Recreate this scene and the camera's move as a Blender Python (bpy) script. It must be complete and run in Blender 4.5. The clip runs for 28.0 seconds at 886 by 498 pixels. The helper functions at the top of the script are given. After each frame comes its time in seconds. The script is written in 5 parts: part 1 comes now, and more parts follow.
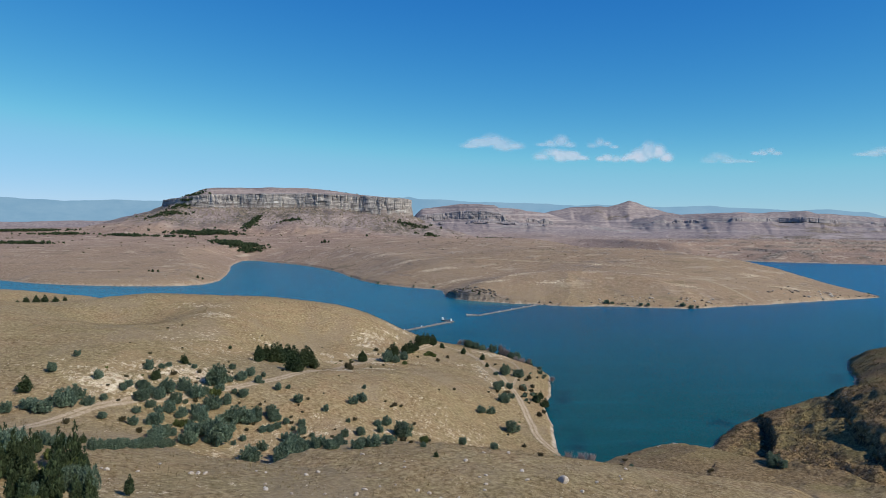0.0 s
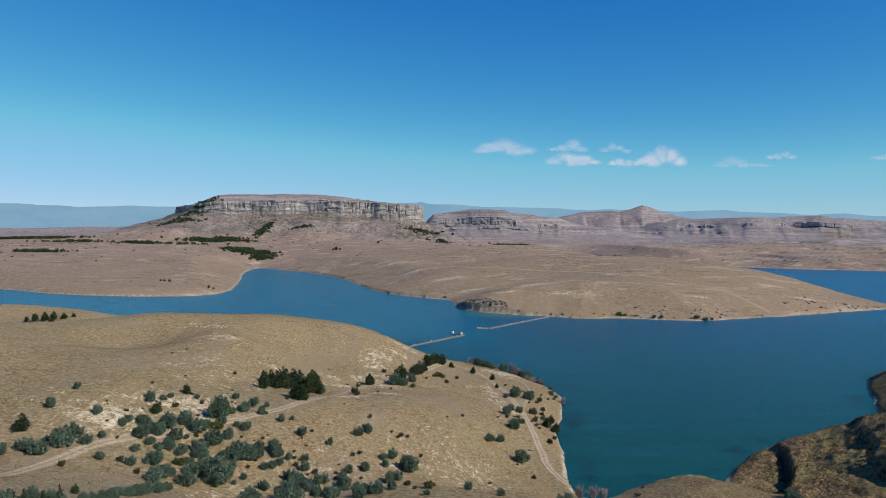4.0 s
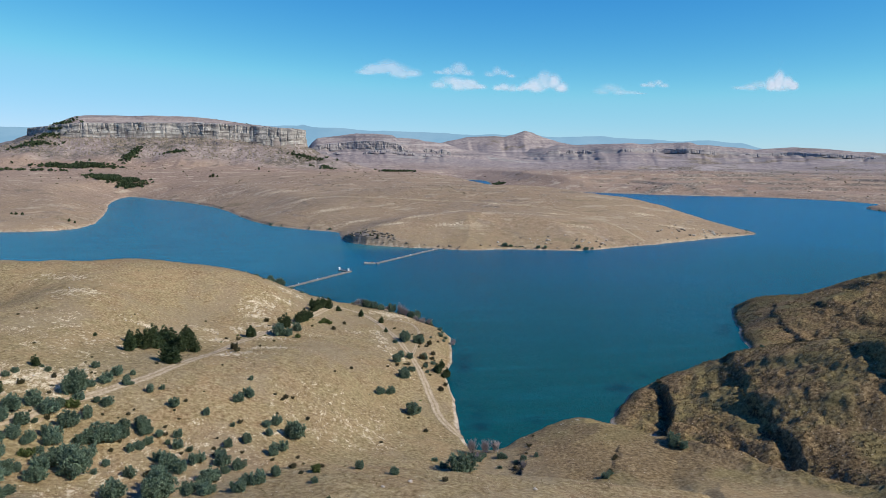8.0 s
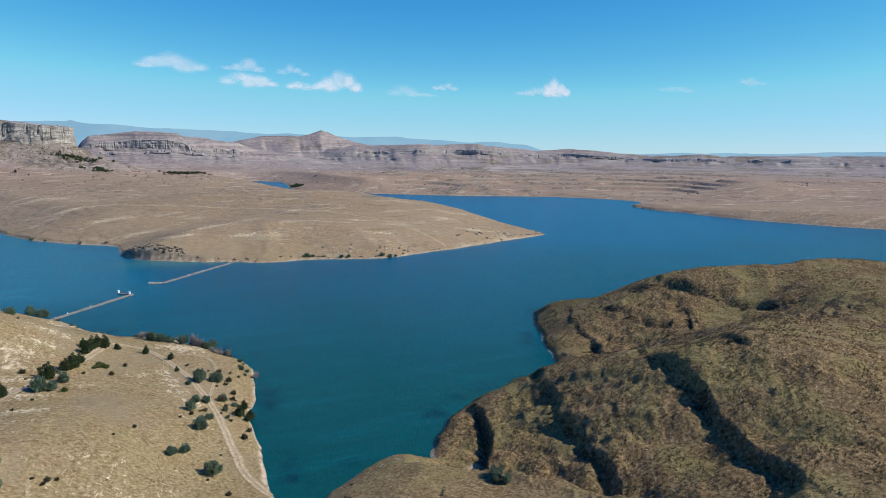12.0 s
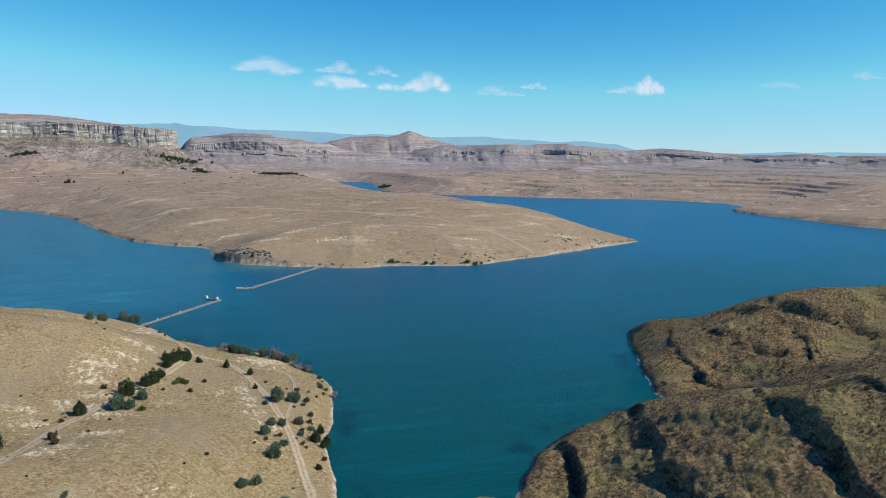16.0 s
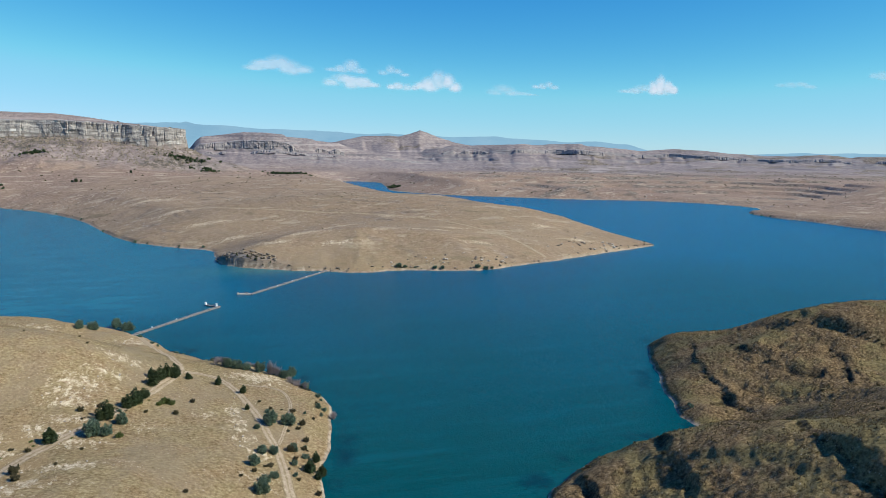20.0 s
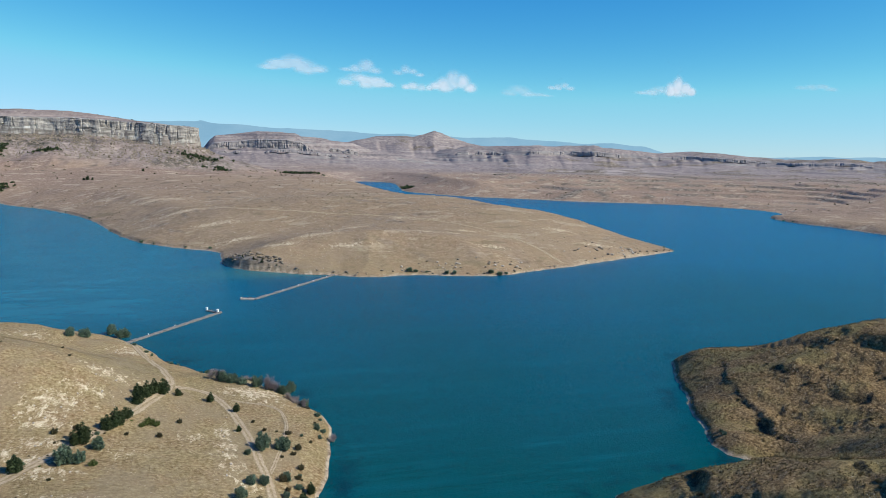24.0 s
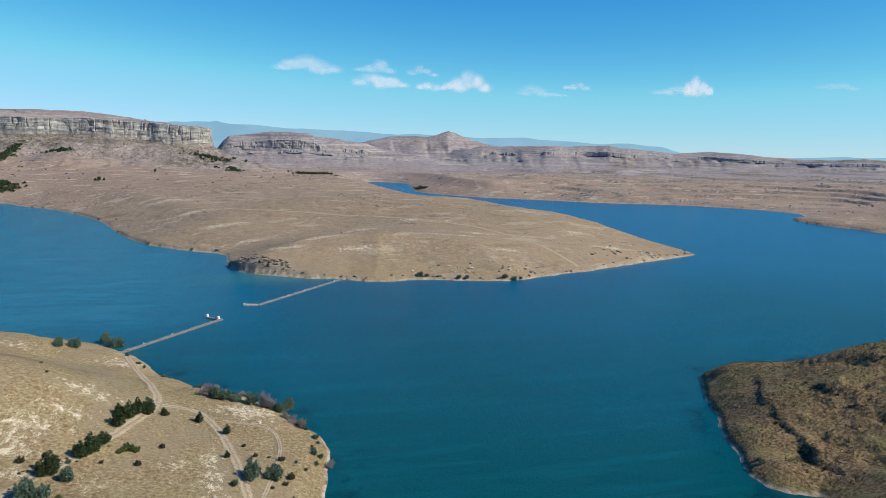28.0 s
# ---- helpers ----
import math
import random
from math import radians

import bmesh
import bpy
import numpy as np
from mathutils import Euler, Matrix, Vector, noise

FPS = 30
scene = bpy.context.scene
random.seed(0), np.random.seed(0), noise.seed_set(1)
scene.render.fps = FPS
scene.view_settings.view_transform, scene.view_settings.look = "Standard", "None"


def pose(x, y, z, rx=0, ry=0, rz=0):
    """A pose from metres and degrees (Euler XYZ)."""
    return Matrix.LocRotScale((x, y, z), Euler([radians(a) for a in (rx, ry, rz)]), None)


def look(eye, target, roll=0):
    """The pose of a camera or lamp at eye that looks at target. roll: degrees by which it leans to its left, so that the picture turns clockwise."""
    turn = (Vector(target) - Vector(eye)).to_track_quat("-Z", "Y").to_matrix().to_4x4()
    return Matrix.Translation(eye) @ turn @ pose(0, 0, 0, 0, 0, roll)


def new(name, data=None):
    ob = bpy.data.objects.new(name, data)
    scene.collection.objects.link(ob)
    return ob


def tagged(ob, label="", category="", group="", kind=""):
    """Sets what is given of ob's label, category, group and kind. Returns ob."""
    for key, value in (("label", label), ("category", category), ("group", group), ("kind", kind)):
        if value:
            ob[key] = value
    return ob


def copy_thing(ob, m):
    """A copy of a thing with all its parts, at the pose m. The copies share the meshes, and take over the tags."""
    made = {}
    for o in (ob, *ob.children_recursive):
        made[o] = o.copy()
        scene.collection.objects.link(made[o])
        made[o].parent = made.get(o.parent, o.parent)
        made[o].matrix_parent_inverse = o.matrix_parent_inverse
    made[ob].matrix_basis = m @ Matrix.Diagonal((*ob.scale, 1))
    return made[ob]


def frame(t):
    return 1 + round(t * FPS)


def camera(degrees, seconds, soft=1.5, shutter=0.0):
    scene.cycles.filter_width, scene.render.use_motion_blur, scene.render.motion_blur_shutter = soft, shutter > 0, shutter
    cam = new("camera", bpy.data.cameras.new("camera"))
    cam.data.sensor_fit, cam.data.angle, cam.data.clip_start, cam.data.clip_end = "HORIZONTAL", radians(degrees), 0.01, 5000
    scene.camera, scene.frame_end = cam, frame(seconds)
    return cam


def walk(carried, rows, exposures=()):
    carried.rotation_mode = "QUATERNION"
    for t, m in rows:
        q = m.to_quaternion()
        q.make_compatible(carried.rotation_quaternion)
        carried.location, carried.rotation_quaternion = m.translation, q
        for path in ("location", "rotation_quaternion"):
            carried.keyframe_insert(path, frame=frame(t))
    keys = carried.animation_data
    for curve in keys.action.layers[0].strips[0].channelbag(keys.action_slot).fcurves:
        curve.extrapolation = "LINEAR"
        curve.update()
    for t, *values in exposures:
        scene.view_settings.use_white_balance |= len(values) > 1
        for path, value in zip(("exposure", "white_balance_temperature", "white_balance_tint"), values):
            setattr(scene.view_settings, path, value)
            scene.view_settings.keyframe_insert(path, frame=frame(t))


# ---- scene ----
cam = camera(65.57, 28.0, soft=0.6)
walk(cam, [(t, pose(*p)) for t, *p in (
    (0, 0.00, -0.00, 80.00, 88.146, -0.280, -0.042),
    (0.5, 0.33, 0.55, 80.89, 88.182, -0.297, 0.128),
    (1, 0.69, 1.10, 81.85, 88.231, -0.296, 0.299),
    (1.5, 1.03, 1.69, 82.82, 88.290, -0.281, 0.461),
    (2, 1.30, 2.31, 83.78, 88.334, -0.215, 0.591),
    (2.5, 1.51, 2.97, 84.72, 88.349, -0.230, 0.752),
    (4.5, 1.66, 6.72, 88.34, 88.491, -0.140, 0.982),
    (5, 1.66, 8.18, 89.23, 87.267, -0.098, 0.403),
    (5.5, 1.65, 9.76, 90.16, 86.972, -0.123, -0.231),
    (6, 1.61, 11.53, 91.10, 86.738, -0.199, -1.064),
    (6.5, 1.61, 13.48, 92.01, 83.801, -0.198, -1.961),
    (7, 1.63, 15.69, 93.00, 82.124, -0.204, -3.117),
    (7.5, 1.62, 18.08, 93.97, 82.162, -0.304, -6.599),
    (8, 1.56, 20.60, 94.92, 82.190, -0.397, -8.507),
    (8.5, 1.50, 23.18, 95.87, 82.194, -0.473, -8.442),
    (9, 1.51, 25.79, 96.83, 82.202, -0.565, -8.320),
    (9.5, 1.70, 28.42, 97.79, 82.217, -0.622, -8.197),
    (10, 2.10, 31.00, 98.78, 82.215, -0.656, -8.104),
    (10.5, 2.57, 33.55, 99.77, 82.245, -0.651, -11.324),
    (11, 2.99, 36.08, 100.73, 82.280, -0.680, -15.563),
    (11.5, 3.39, 38.50, 101.68, 82.280, -0.695, -19.870),
    (12.5, 4.63, 42.28, 102.92, 82.218, -0.546, -28.000),
    (13.5, 5.86, 46.05, 104.17, 82.155, -0.396, -26.307),
    (14, 7.12, 48.66, 104.95, 82.096, -0.264, -18.820),
    (14.5, 8.35, 51.35, 105.75, 82.079, -0.271, -18.323),
    (15, 9.42, 54.06, 106.49, 82.098, -0.335, -18.214),
    (15.5, 10.44, 56.81, 107.08, 82.112, -0.382, -18.118),
    (16, 11.42, 59.55, 107.44, 82.115, -0.487, -17.988),
    (16.5, 12.41, 62.28, 107.61, 82.100, -0.567, -17.865),
    (17, 13.38, 65.04, 107.68, 82.088, -0.571, -17.793),
    (17.5, 14.36, 67.82, 107.72, 82.088, -0.602, -17.701),
    (18, 15.35, 70.66, 107.81, 82.075, -0.629, -17.601),
    (18.5, 16.35, 73.51, 107.96, 82.050, -0.640, -17.499),
    (19, 17.30, 76.33, 108.13, 82.058, -0.636, -17.385),
    (19.5, 18.28, 79.09, 108.30, 82.059, -0.678, -17.246),
    (20, 19.31, 81.81, 108.43, 82.078, -0.679, -17.116),
    (20.5, 20.33, 84.54, 108.52, 82.072, -0.682, -17.008),
    (21, 21.34, 87.31, 108.59, 82.101, -0.705, -16.871),
    (21.5, 22.34, 90.09, 108.61, 82.096, -0.732, -16.744),
    (23.5, 26.03, 101.18, 108.53, 82.109, -1.050, -16.102),
    (24, 27.01, 103.84, 108.57, 82.109, -1.136, -15.931),
    (24.5, 27.98, 106.45, 108.61, 82.115, -1.183, -15.763),
    (25, 28.98, 109.04, 108.66, 82.116, -1.166, -15.623),
    (25.5, 30.00, 111.70, 108.69, 82.106, -1.098, -15.494),
    (26, 31.04, 114.47, 108.67, 82.095, -1.053, -15.344),
    (26.5, 32.06, 117.31, 108.61, 82.116, -1.008, -15.194),
    (27, 33.10, 120.15, 108.51, 82.119, -1.072, -15.041),
    (27.5, 34.12, 122.97, 108.37, 82.111, -1.078, -14.895),
    (28, 35.15, 125.79, 108.23, 82.120, -1.130, -14.742),
)], exposures=((0, -0.2, 6500, 9), (2.5, -0.2, 6500, 9), (4.8, -0.29, 6500, 9), (6.2, -0.27, 6500, 9), (7.0, 0.06, 6500, 8), (8.0, 0.0, 6500, 8), (10, 0.0, 6500, 8), (14, 0.05, 6500, 4), (28, 0.05, 6500, 4)))

# ---- world, sun ----
SUN_TO = Vector((0.70, -0.44, 0.67)).normalized()
sky_world = bpy.data.worlds.new("sky_world")
scene.world = sky_world
sky_world.use_nodes = True
wn, wl = sky_world.node_tree.nodes, sky_world.node_tree.links
sky = wn.new("ShaderNodeTexSky")
sky.sky_type, sky.sun_disc = "NISHITA", False
sky.sun_elevation = math.asin(SUN_TO.z)
sky.sun_rotation = math.atan2(SUN_TO.x, SUN_TO.y)
sky.altitude, sky.air_density, sky.dust_density, sky.ozone_density = 3000, 1.0, 0.5, 3.0
wn["Background"].inputs["Strength"].default_value = 0.138
tint = wn.new("ShaderNodeMix")
tint.data_type, tint.blend_type = "RGBA", "MULTIPLY"
tint.inputs["Factor"].default_value, tint.inputs["B"].default_value = 1.0, (0.52, 0.925, 1.03, 1)
wl.new(sky.outputs["Color"], tint.inputs["A"])


def sky_math(op, a, b, c=None):
    x = wn.new("ShaderNodeMath")
    x.operation = op
    for k, v in enumerate((a, b, c)):
        if isinstance(v, (int, float)):
            x.inputs[k].default_value = v
        elif v is not None:
            wl.new(v, x.inputs[k])
    return x.outputs["Value"]


# a deeper blue overhead and a paler rim than the plain sky model gives in this dry winter air
parts, joined = wn.new("ShaderNodeSeparateColor"), wn.new("ShaderNodeCombineColor")
wl.new(tint.outputs["Result"], parts.inputs["Color"])
for band, gain, power, slope, lift in (("Red", 0.702, 2.1, 1.0, 0.25), ("Green", 0.79, 1.2, 0.28, 3.2), ("Blue", 2.3, 0.5, 0.3, 4.4)):
    c = parts.outputs[band]
    curve = sky_math("MULTIPLY", sky_math("POWER", c, power), gain)
    wl.new(sky_math("SMOOTH_MIN", curve, sky_math("MULTIPLY_ADD", c, slope, lift), 0.3), joined.inputs[band])
wl.new(joined.outputs["Color"], wn["Background"].inputs["Color"])
sun_data = bpy.data.lights.new("sun", "SUN")
sun_data.energy, sun_data.angle, sun_data.color = 5.4, radians(0.53), (1.0, 0.95, 0.87)
sun = new("sun", sun_data)
sun.matrix_world = look(SUN_TO * 900, (0, 0, 0))

# ---- materials ----
def material(name, rough=0.9, spec=0.2):
    m = bpy.data.materials.new(name)
    m.use_nodes = True
    b = m.node_tree.nodes["Principled BSDF"]
    b.inputs["Roughness"].default_value = rough
    b.inputs["Specular IOR Level"].default_value = spec
    return m, m.node_tree.nodes, m.node_tree.links, b


def tex_noise(n, l, vec, scale, detail=4.0, rough=0.55):
    t = n.new("ShaderNodeTexNoise")
    t.inputs["Scale"].default_value, t.inputs["Detail"].default_value, t.inputs["Roughness"].default_value = scale, detail, rough
    l.new(vec, t.inputs["Vector"])
    return t.outputs["Fac"]


def ramp(n, l, fac, stops):
    r = n.new("ShaderNodeValToRGB")
    e = r.color_ramp.elements
    while len(e) < len(stops):
        e.new(0.5)
    for k, (pos, col) in zip(e, stops):
        k.position = pos
        k.color = (*col, 1) if len(col) == 3 else col
    l.new(fac, r.inputs["Fac"])
    return r.outputs["Color"]


def mix(n, l, fac, a, b, kind="MIX"):
    x = n.new("ShaderNodeMix")
    x.data_type, x.blend_type = "RGBA", kind
    for sock, v in ((x.inputs["Factor"], fac), (x.inputs["A"], a), (x.inputs["B"], b)):
        if isinstance(v, (int, float)):
            sock.default_value = v
        elif isinstance(v, tuple):
            sock.default_value = (*v, 1)
        else:
            l.new(v, sock)
    return x.outputs["Result"]


def calc(n, l, op, a, b=0.0, clamp=False):
    x = n.new("ShaderNodeMath")
    x.operation, x.use_clamp = op, clamp
    for k, v in enumerate((a, b)):
        if isinstance(v, (int, float)):
            x.inputs[k].default_value = v
        else:
            l.new(v, x.inputs[k])
    return x.outputs["Value"]


def bump(n, l, b, height, dist, strength=1.0):
    x = n.new("ShaderNodeBump")
    x.inputs["Strength"].default_value, x.inputs["Distance"].default_value = strength, dist
    l.new(height, x.inputs["Height"])
    l.new(x.outputs["Normal"], b.inputs["Normal"])


def position(n):
    return n.new("ShaderNodeNewGeometry").outputs["Position"]


def stretched(n, l, vec, sx, sy, sz):
    m = n.new("ShaderNodeMapping")
    m.inputs["Scale"].default_value = (sx, sy, sz)
    l.new(vec, m.inputs["Vector"])
    return m.outputs["Vector"]


def attribute(n, name):
    a = n.new("ShaderNodeAttribute")
    a.attribute_name = name
    return a.outputs["Fac"]


def ground_material():
    m, n, l, b = material("veld_ground", 0.95, 0.1)
    p = position(n)
    fine, mid, broad = tex_noise(n, l, p, 0.9, 7, 0.66), tex_noise(n, l, p, 0.085, 7, 0.72), tex_noise(n, l, p, 0.012, 5, 0.6)
    grass = ramp(n, l, fine, [(0.32, (0.150, 0.103, 0.047)), (0.46, (0.248, 0.178, 0.087)), (0.54, (0.310, 0.232, 0.120)), (0.68, (0.415, 0.332, 0.192))])
    rust = mix(n, l, ramp(n, l, mid, [(0.44, (0, 0, 0)), (0.58, (0.85, 0.85, 0.85))]), grass, ramp(n, l, fine, [(0.35, (0.135, 0.078, 0.038)), (0.5, (0.262, 0.171, 0.088)), (0.66, (0.391, 0.285, 0.164))]))
    col = mix(n, l, ramp(n, l, broad, [(0.42, (0, 0, 0)), (0.62, (0.6, 0.6, 0.6))]), rust, ramp(n, l, fine, [(0.36, (0.107, 0.081, 0.036)), (0.64, (0.320, 0.253, 0.129))]))
    clumps = tex_noise(n, l, p, 0.32, 6, 0.78)
    col = mix(n, l, ramp(n, l, clumps, [(0.34, (0.5, 0.5, 0.5)), (0.43, (0, 0, 0))]), col, (0.165, 0.130, 0.064))
    col = mix(n, l, ramp(n, l, clumps, [(0.55, (0, 0, 0)), (0.66, (0.45, 0.45, 0.45))]), col, (0.43, 0.340, 0.195))
    drift = tex_noise(n, l, stretched(n, l, p, 1.0, 0.6, 1.0), 0.028, 6, 0.7)
    col = mix(n, l, ramp(n, l, drift, [(0.50, (0, 0, 0)), (0.60, (0.55, 0.55, 0.55))]), col, (0.255, 0.195, 0.122))
    col = mix(n, l, ramp(n, l, drift, [(0.38, (0.5, 0.5, 0.5)), (0.46, (0, 0, 0))]), col, (0.33, 0.225, 0.115))
    # heath of the far hills; mauve paints distance haze into their ground colour
    heath = ramp(n, l, tex_noise(n, l, p, 0.22, 8, 0.82), [(0.36, (0.100, 0.066, 0.046)), (0.45, (0.207, 0.140, 0.100)), (0.54, (0.292, 0.205, 0.152)), (0.66, (0.48, 0.36, 0.28))])
    heath = mix(n, l, ramp(n, l, tex_noise(n, l, p, 0.004, 6, 0.65), [(0.45, (0, 0, 0)), (0.62, (0.6, 0.6, 0.6))]), heath, (0.33, 0.235, 0.16))
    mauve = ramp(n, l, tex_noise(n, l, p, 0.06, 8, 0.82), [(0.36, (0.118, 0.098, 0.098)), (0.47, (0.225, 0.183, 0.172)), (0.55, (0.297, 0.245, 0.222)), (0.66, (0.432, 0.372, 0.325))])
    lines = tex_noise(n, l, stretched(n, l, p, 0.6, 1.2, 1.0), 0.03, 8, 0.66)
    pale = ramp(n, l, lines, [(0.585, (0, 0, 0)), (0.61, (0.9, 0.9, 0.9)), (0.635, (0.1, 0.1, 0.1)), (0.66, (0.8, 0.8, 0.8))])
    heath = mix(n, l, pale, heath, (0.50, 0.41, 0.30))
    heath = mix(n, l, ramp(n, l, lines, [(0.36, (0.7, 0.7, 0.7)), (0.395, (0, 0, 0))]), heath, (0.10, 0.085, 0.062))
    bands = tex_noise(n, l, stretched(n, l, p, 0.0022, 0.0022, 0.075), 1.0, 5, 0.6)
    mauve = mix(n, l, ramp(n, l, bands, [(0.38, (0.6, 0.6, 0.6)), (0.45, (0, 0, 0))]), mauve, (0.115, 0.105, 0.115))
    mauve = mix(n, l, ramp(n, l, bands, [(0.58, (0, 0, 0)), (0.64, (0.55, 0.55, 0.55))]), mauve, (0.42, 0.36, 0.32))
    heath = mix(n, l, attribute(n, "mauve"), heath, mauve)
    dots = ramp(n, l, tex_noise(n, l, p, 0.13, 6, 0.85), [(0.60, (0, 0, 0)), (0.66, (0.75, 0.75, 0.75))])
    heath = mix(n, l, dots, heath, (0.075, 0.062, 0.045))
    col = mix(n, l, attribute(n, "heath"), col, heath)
    # coarse dark tussock of the east slopes
    tfine = tex_noise(n, l, p, 0.9, 7, 0.72)
    tuss = ramp(n, l, tfine, [(0.36, (0.062, 0.040, 0.019)), (0.46, (0.134, 0.088, 0.042)), (0.54, (0.202, 0.136, 0.067)), (0.65, (0.330, 0.234, 0.124))])
    tuss = mix(n, l, ramp(n, l, tex_noise(n, l, p, 0.045, 5, 0.6), [(0.48, (0, 0, 0)), (0.60, (0.9, 0.9, 0.9))]), tuss, ramp(n, l, tfine, [(0.36, (0.088, 0.068, 0.026)), (0.64, (0.265, 0.208, 0.092))]))
    col = mix(n, l, attribute(n, "tussock"), col, tuss)
    # small stones and dead stalks
    stones = ramp(n, l, tex_noise(n, l, p, 1.0, 3, 0.7), [(0.655, (0, 0, 0)), (0.69, (0.85, 0.85, 0.85))])
    stalks = ramp(n, l, tex_noise(n, l, p, 0.7, 4, 0.8), [(0.28, (0.6, 0.6, 0.6)), (0.33, (0, 0, 0))])
    col = mix(n, l, calc(n, l, "MULTIPLY", stones, ramp(n, l, mid, [(0.46, (0.1, 0.1, 0.1)), (0.58, (1, 1, 1))])), col, (0.60, 0.52, 0.40))
    col = mix(n, l, stalks, col, (0.085, 0.068, 0.040))
    # bare soil and outcrops
    soil = ramp(n, l, tex_noise(n, l, p, 0.6, 7, 0.75), [(0.36, (0.27, 0.175, 0.105)), (0.47, (0.50, 0.39, 0.25)), (0.60, (0.70, 0.60, 0.42))])
    edge = tex_noise(n, l, stretched(n, l, p, 1.0, 0.6, 1.0), 0.42, 8, 0.85)
    patch = ramp(n, l, calc(n, l, "ADD", attribute(n, "bare"), calc(n, l, "MULTIPLY", calc(n, l, "SUBTRACT", edge, 0.5), 2.8)), [(0.545, (0, 0, 0)), (0.60, (0.95, 0.95, 0.95))])
    col = mix(n, l, patch, col, soil)
    # sandstone
    strata = stretched(n, l, p, 0.010, 0.010, 0.17)
    rock = ramp(n, l, tex_noise(n, l, strata, 1.0, 8, 0.72), [(0.36, (0.063, 0.057, 0.053)), (0.45, (0.184, 0.161, 0.140)), (0.54, (0.316, 0.286, 0.246)), (0.66, (0.456, 0.439, 0.399))])
    streak = tex_noise(n, l, stretched(n, l, p, 0.09, 0.09, 0.006), 1.0, 6, 0.65)
    dark_streak = calc(n, l, "MULTIPLY", ramp(n, l, streak, [(0.50, (0, 0, 0)), (0.59, (0.8, 0.8, 0.8))]), calc(n, l, "SUBTRACT", 1.0, attribute(n, "mauve"), True))
    rock = mix(n, l, dark_streak, rock, (0.095, 0.085, 0.08))
    # the same haze tone painted over the rock of the far ranges
    rock = mix(n, l, calc(n, l, "MULTIPLY", attribute(n, "mauve"), 0.6), rock, ramp(n, l, tex_noise(n, l, strata, 2.0, 7, 0.7), [(0.35, (0.13, 0.12, 0.125)), (0.65, (0.30, 0.275, 0.27))]))
    col = mix(n, l, attribute(n, "rock"), col, rock)
    shelf = ramp(n, l, tex_noise(n, l, stretched(n, l, p, 0.25, 0.25, 1.0), 0.5, 7, 0.75), [(0.38, (0.045, 0.038, 0.032)), (0.5, (0.17, 0.135, 0.105)), (0.62, (0.42, 0.35, 0.27))])
    col = mix(n, l, attribute(n, "ledge"), col, shelf)
    # dark scrub
    scrub = calc(n, l, "MULTIPLY", attribute(n, "scrub"), ramp(n, l, tex_noise(n, l, p, 0.05, 7, 0.85), [(0.46, (0, 0, 0)), (0.53, (1, 1, 1))]))
    col = mix(n, l, scrub, col, (0.045, 0.047, 0.030))
    # scrub below the scarps, painted near black to stand in for shade too
    shaded_scrub = ramp(n, l, calc(n, l, "ADD", calc(n, l, "MULTIPLY", attribute(n, "shaded_scrub"), 0.35), tex_noise(n, l, p, 0.4, 7, 0.8)), [(0.69, (0, 0, 0)), (0.80, (0.95, 0.95, 0.95))])
    col = mix(n, l, shaded_scrub, col, ramp(n, l, tfine, [(0.40, (0.014, 0.012, 0.008)), (0.62, (0.085, 0.068, 0.040))]))
    shore = ramp(n, l, tex_noise(n, l, p, 0.25, 6, 0.75), [(0.38, (0.13, 0.095, 0.066)), (0.58, (0.50, 0.41, 0.30))])
    col = mix(n, l, attribute(n, "wet"), col, shore)
    l.new(col, b.inputs["Base Color"])
    bump(n, l, b, calc(n, l, "ADD", tex_noise(n, l, p, 0.9, 7, 0.8), calc(n, l, "ADD", mid, calc(n, l, "MULTIPLY", attribute(n, "tussock"), calc(n, l, "MULTIPLY", tex_noise(n, l, p, 0.4, 7, 0.72), 1.6)))), 0.75, 0.55)
    return m


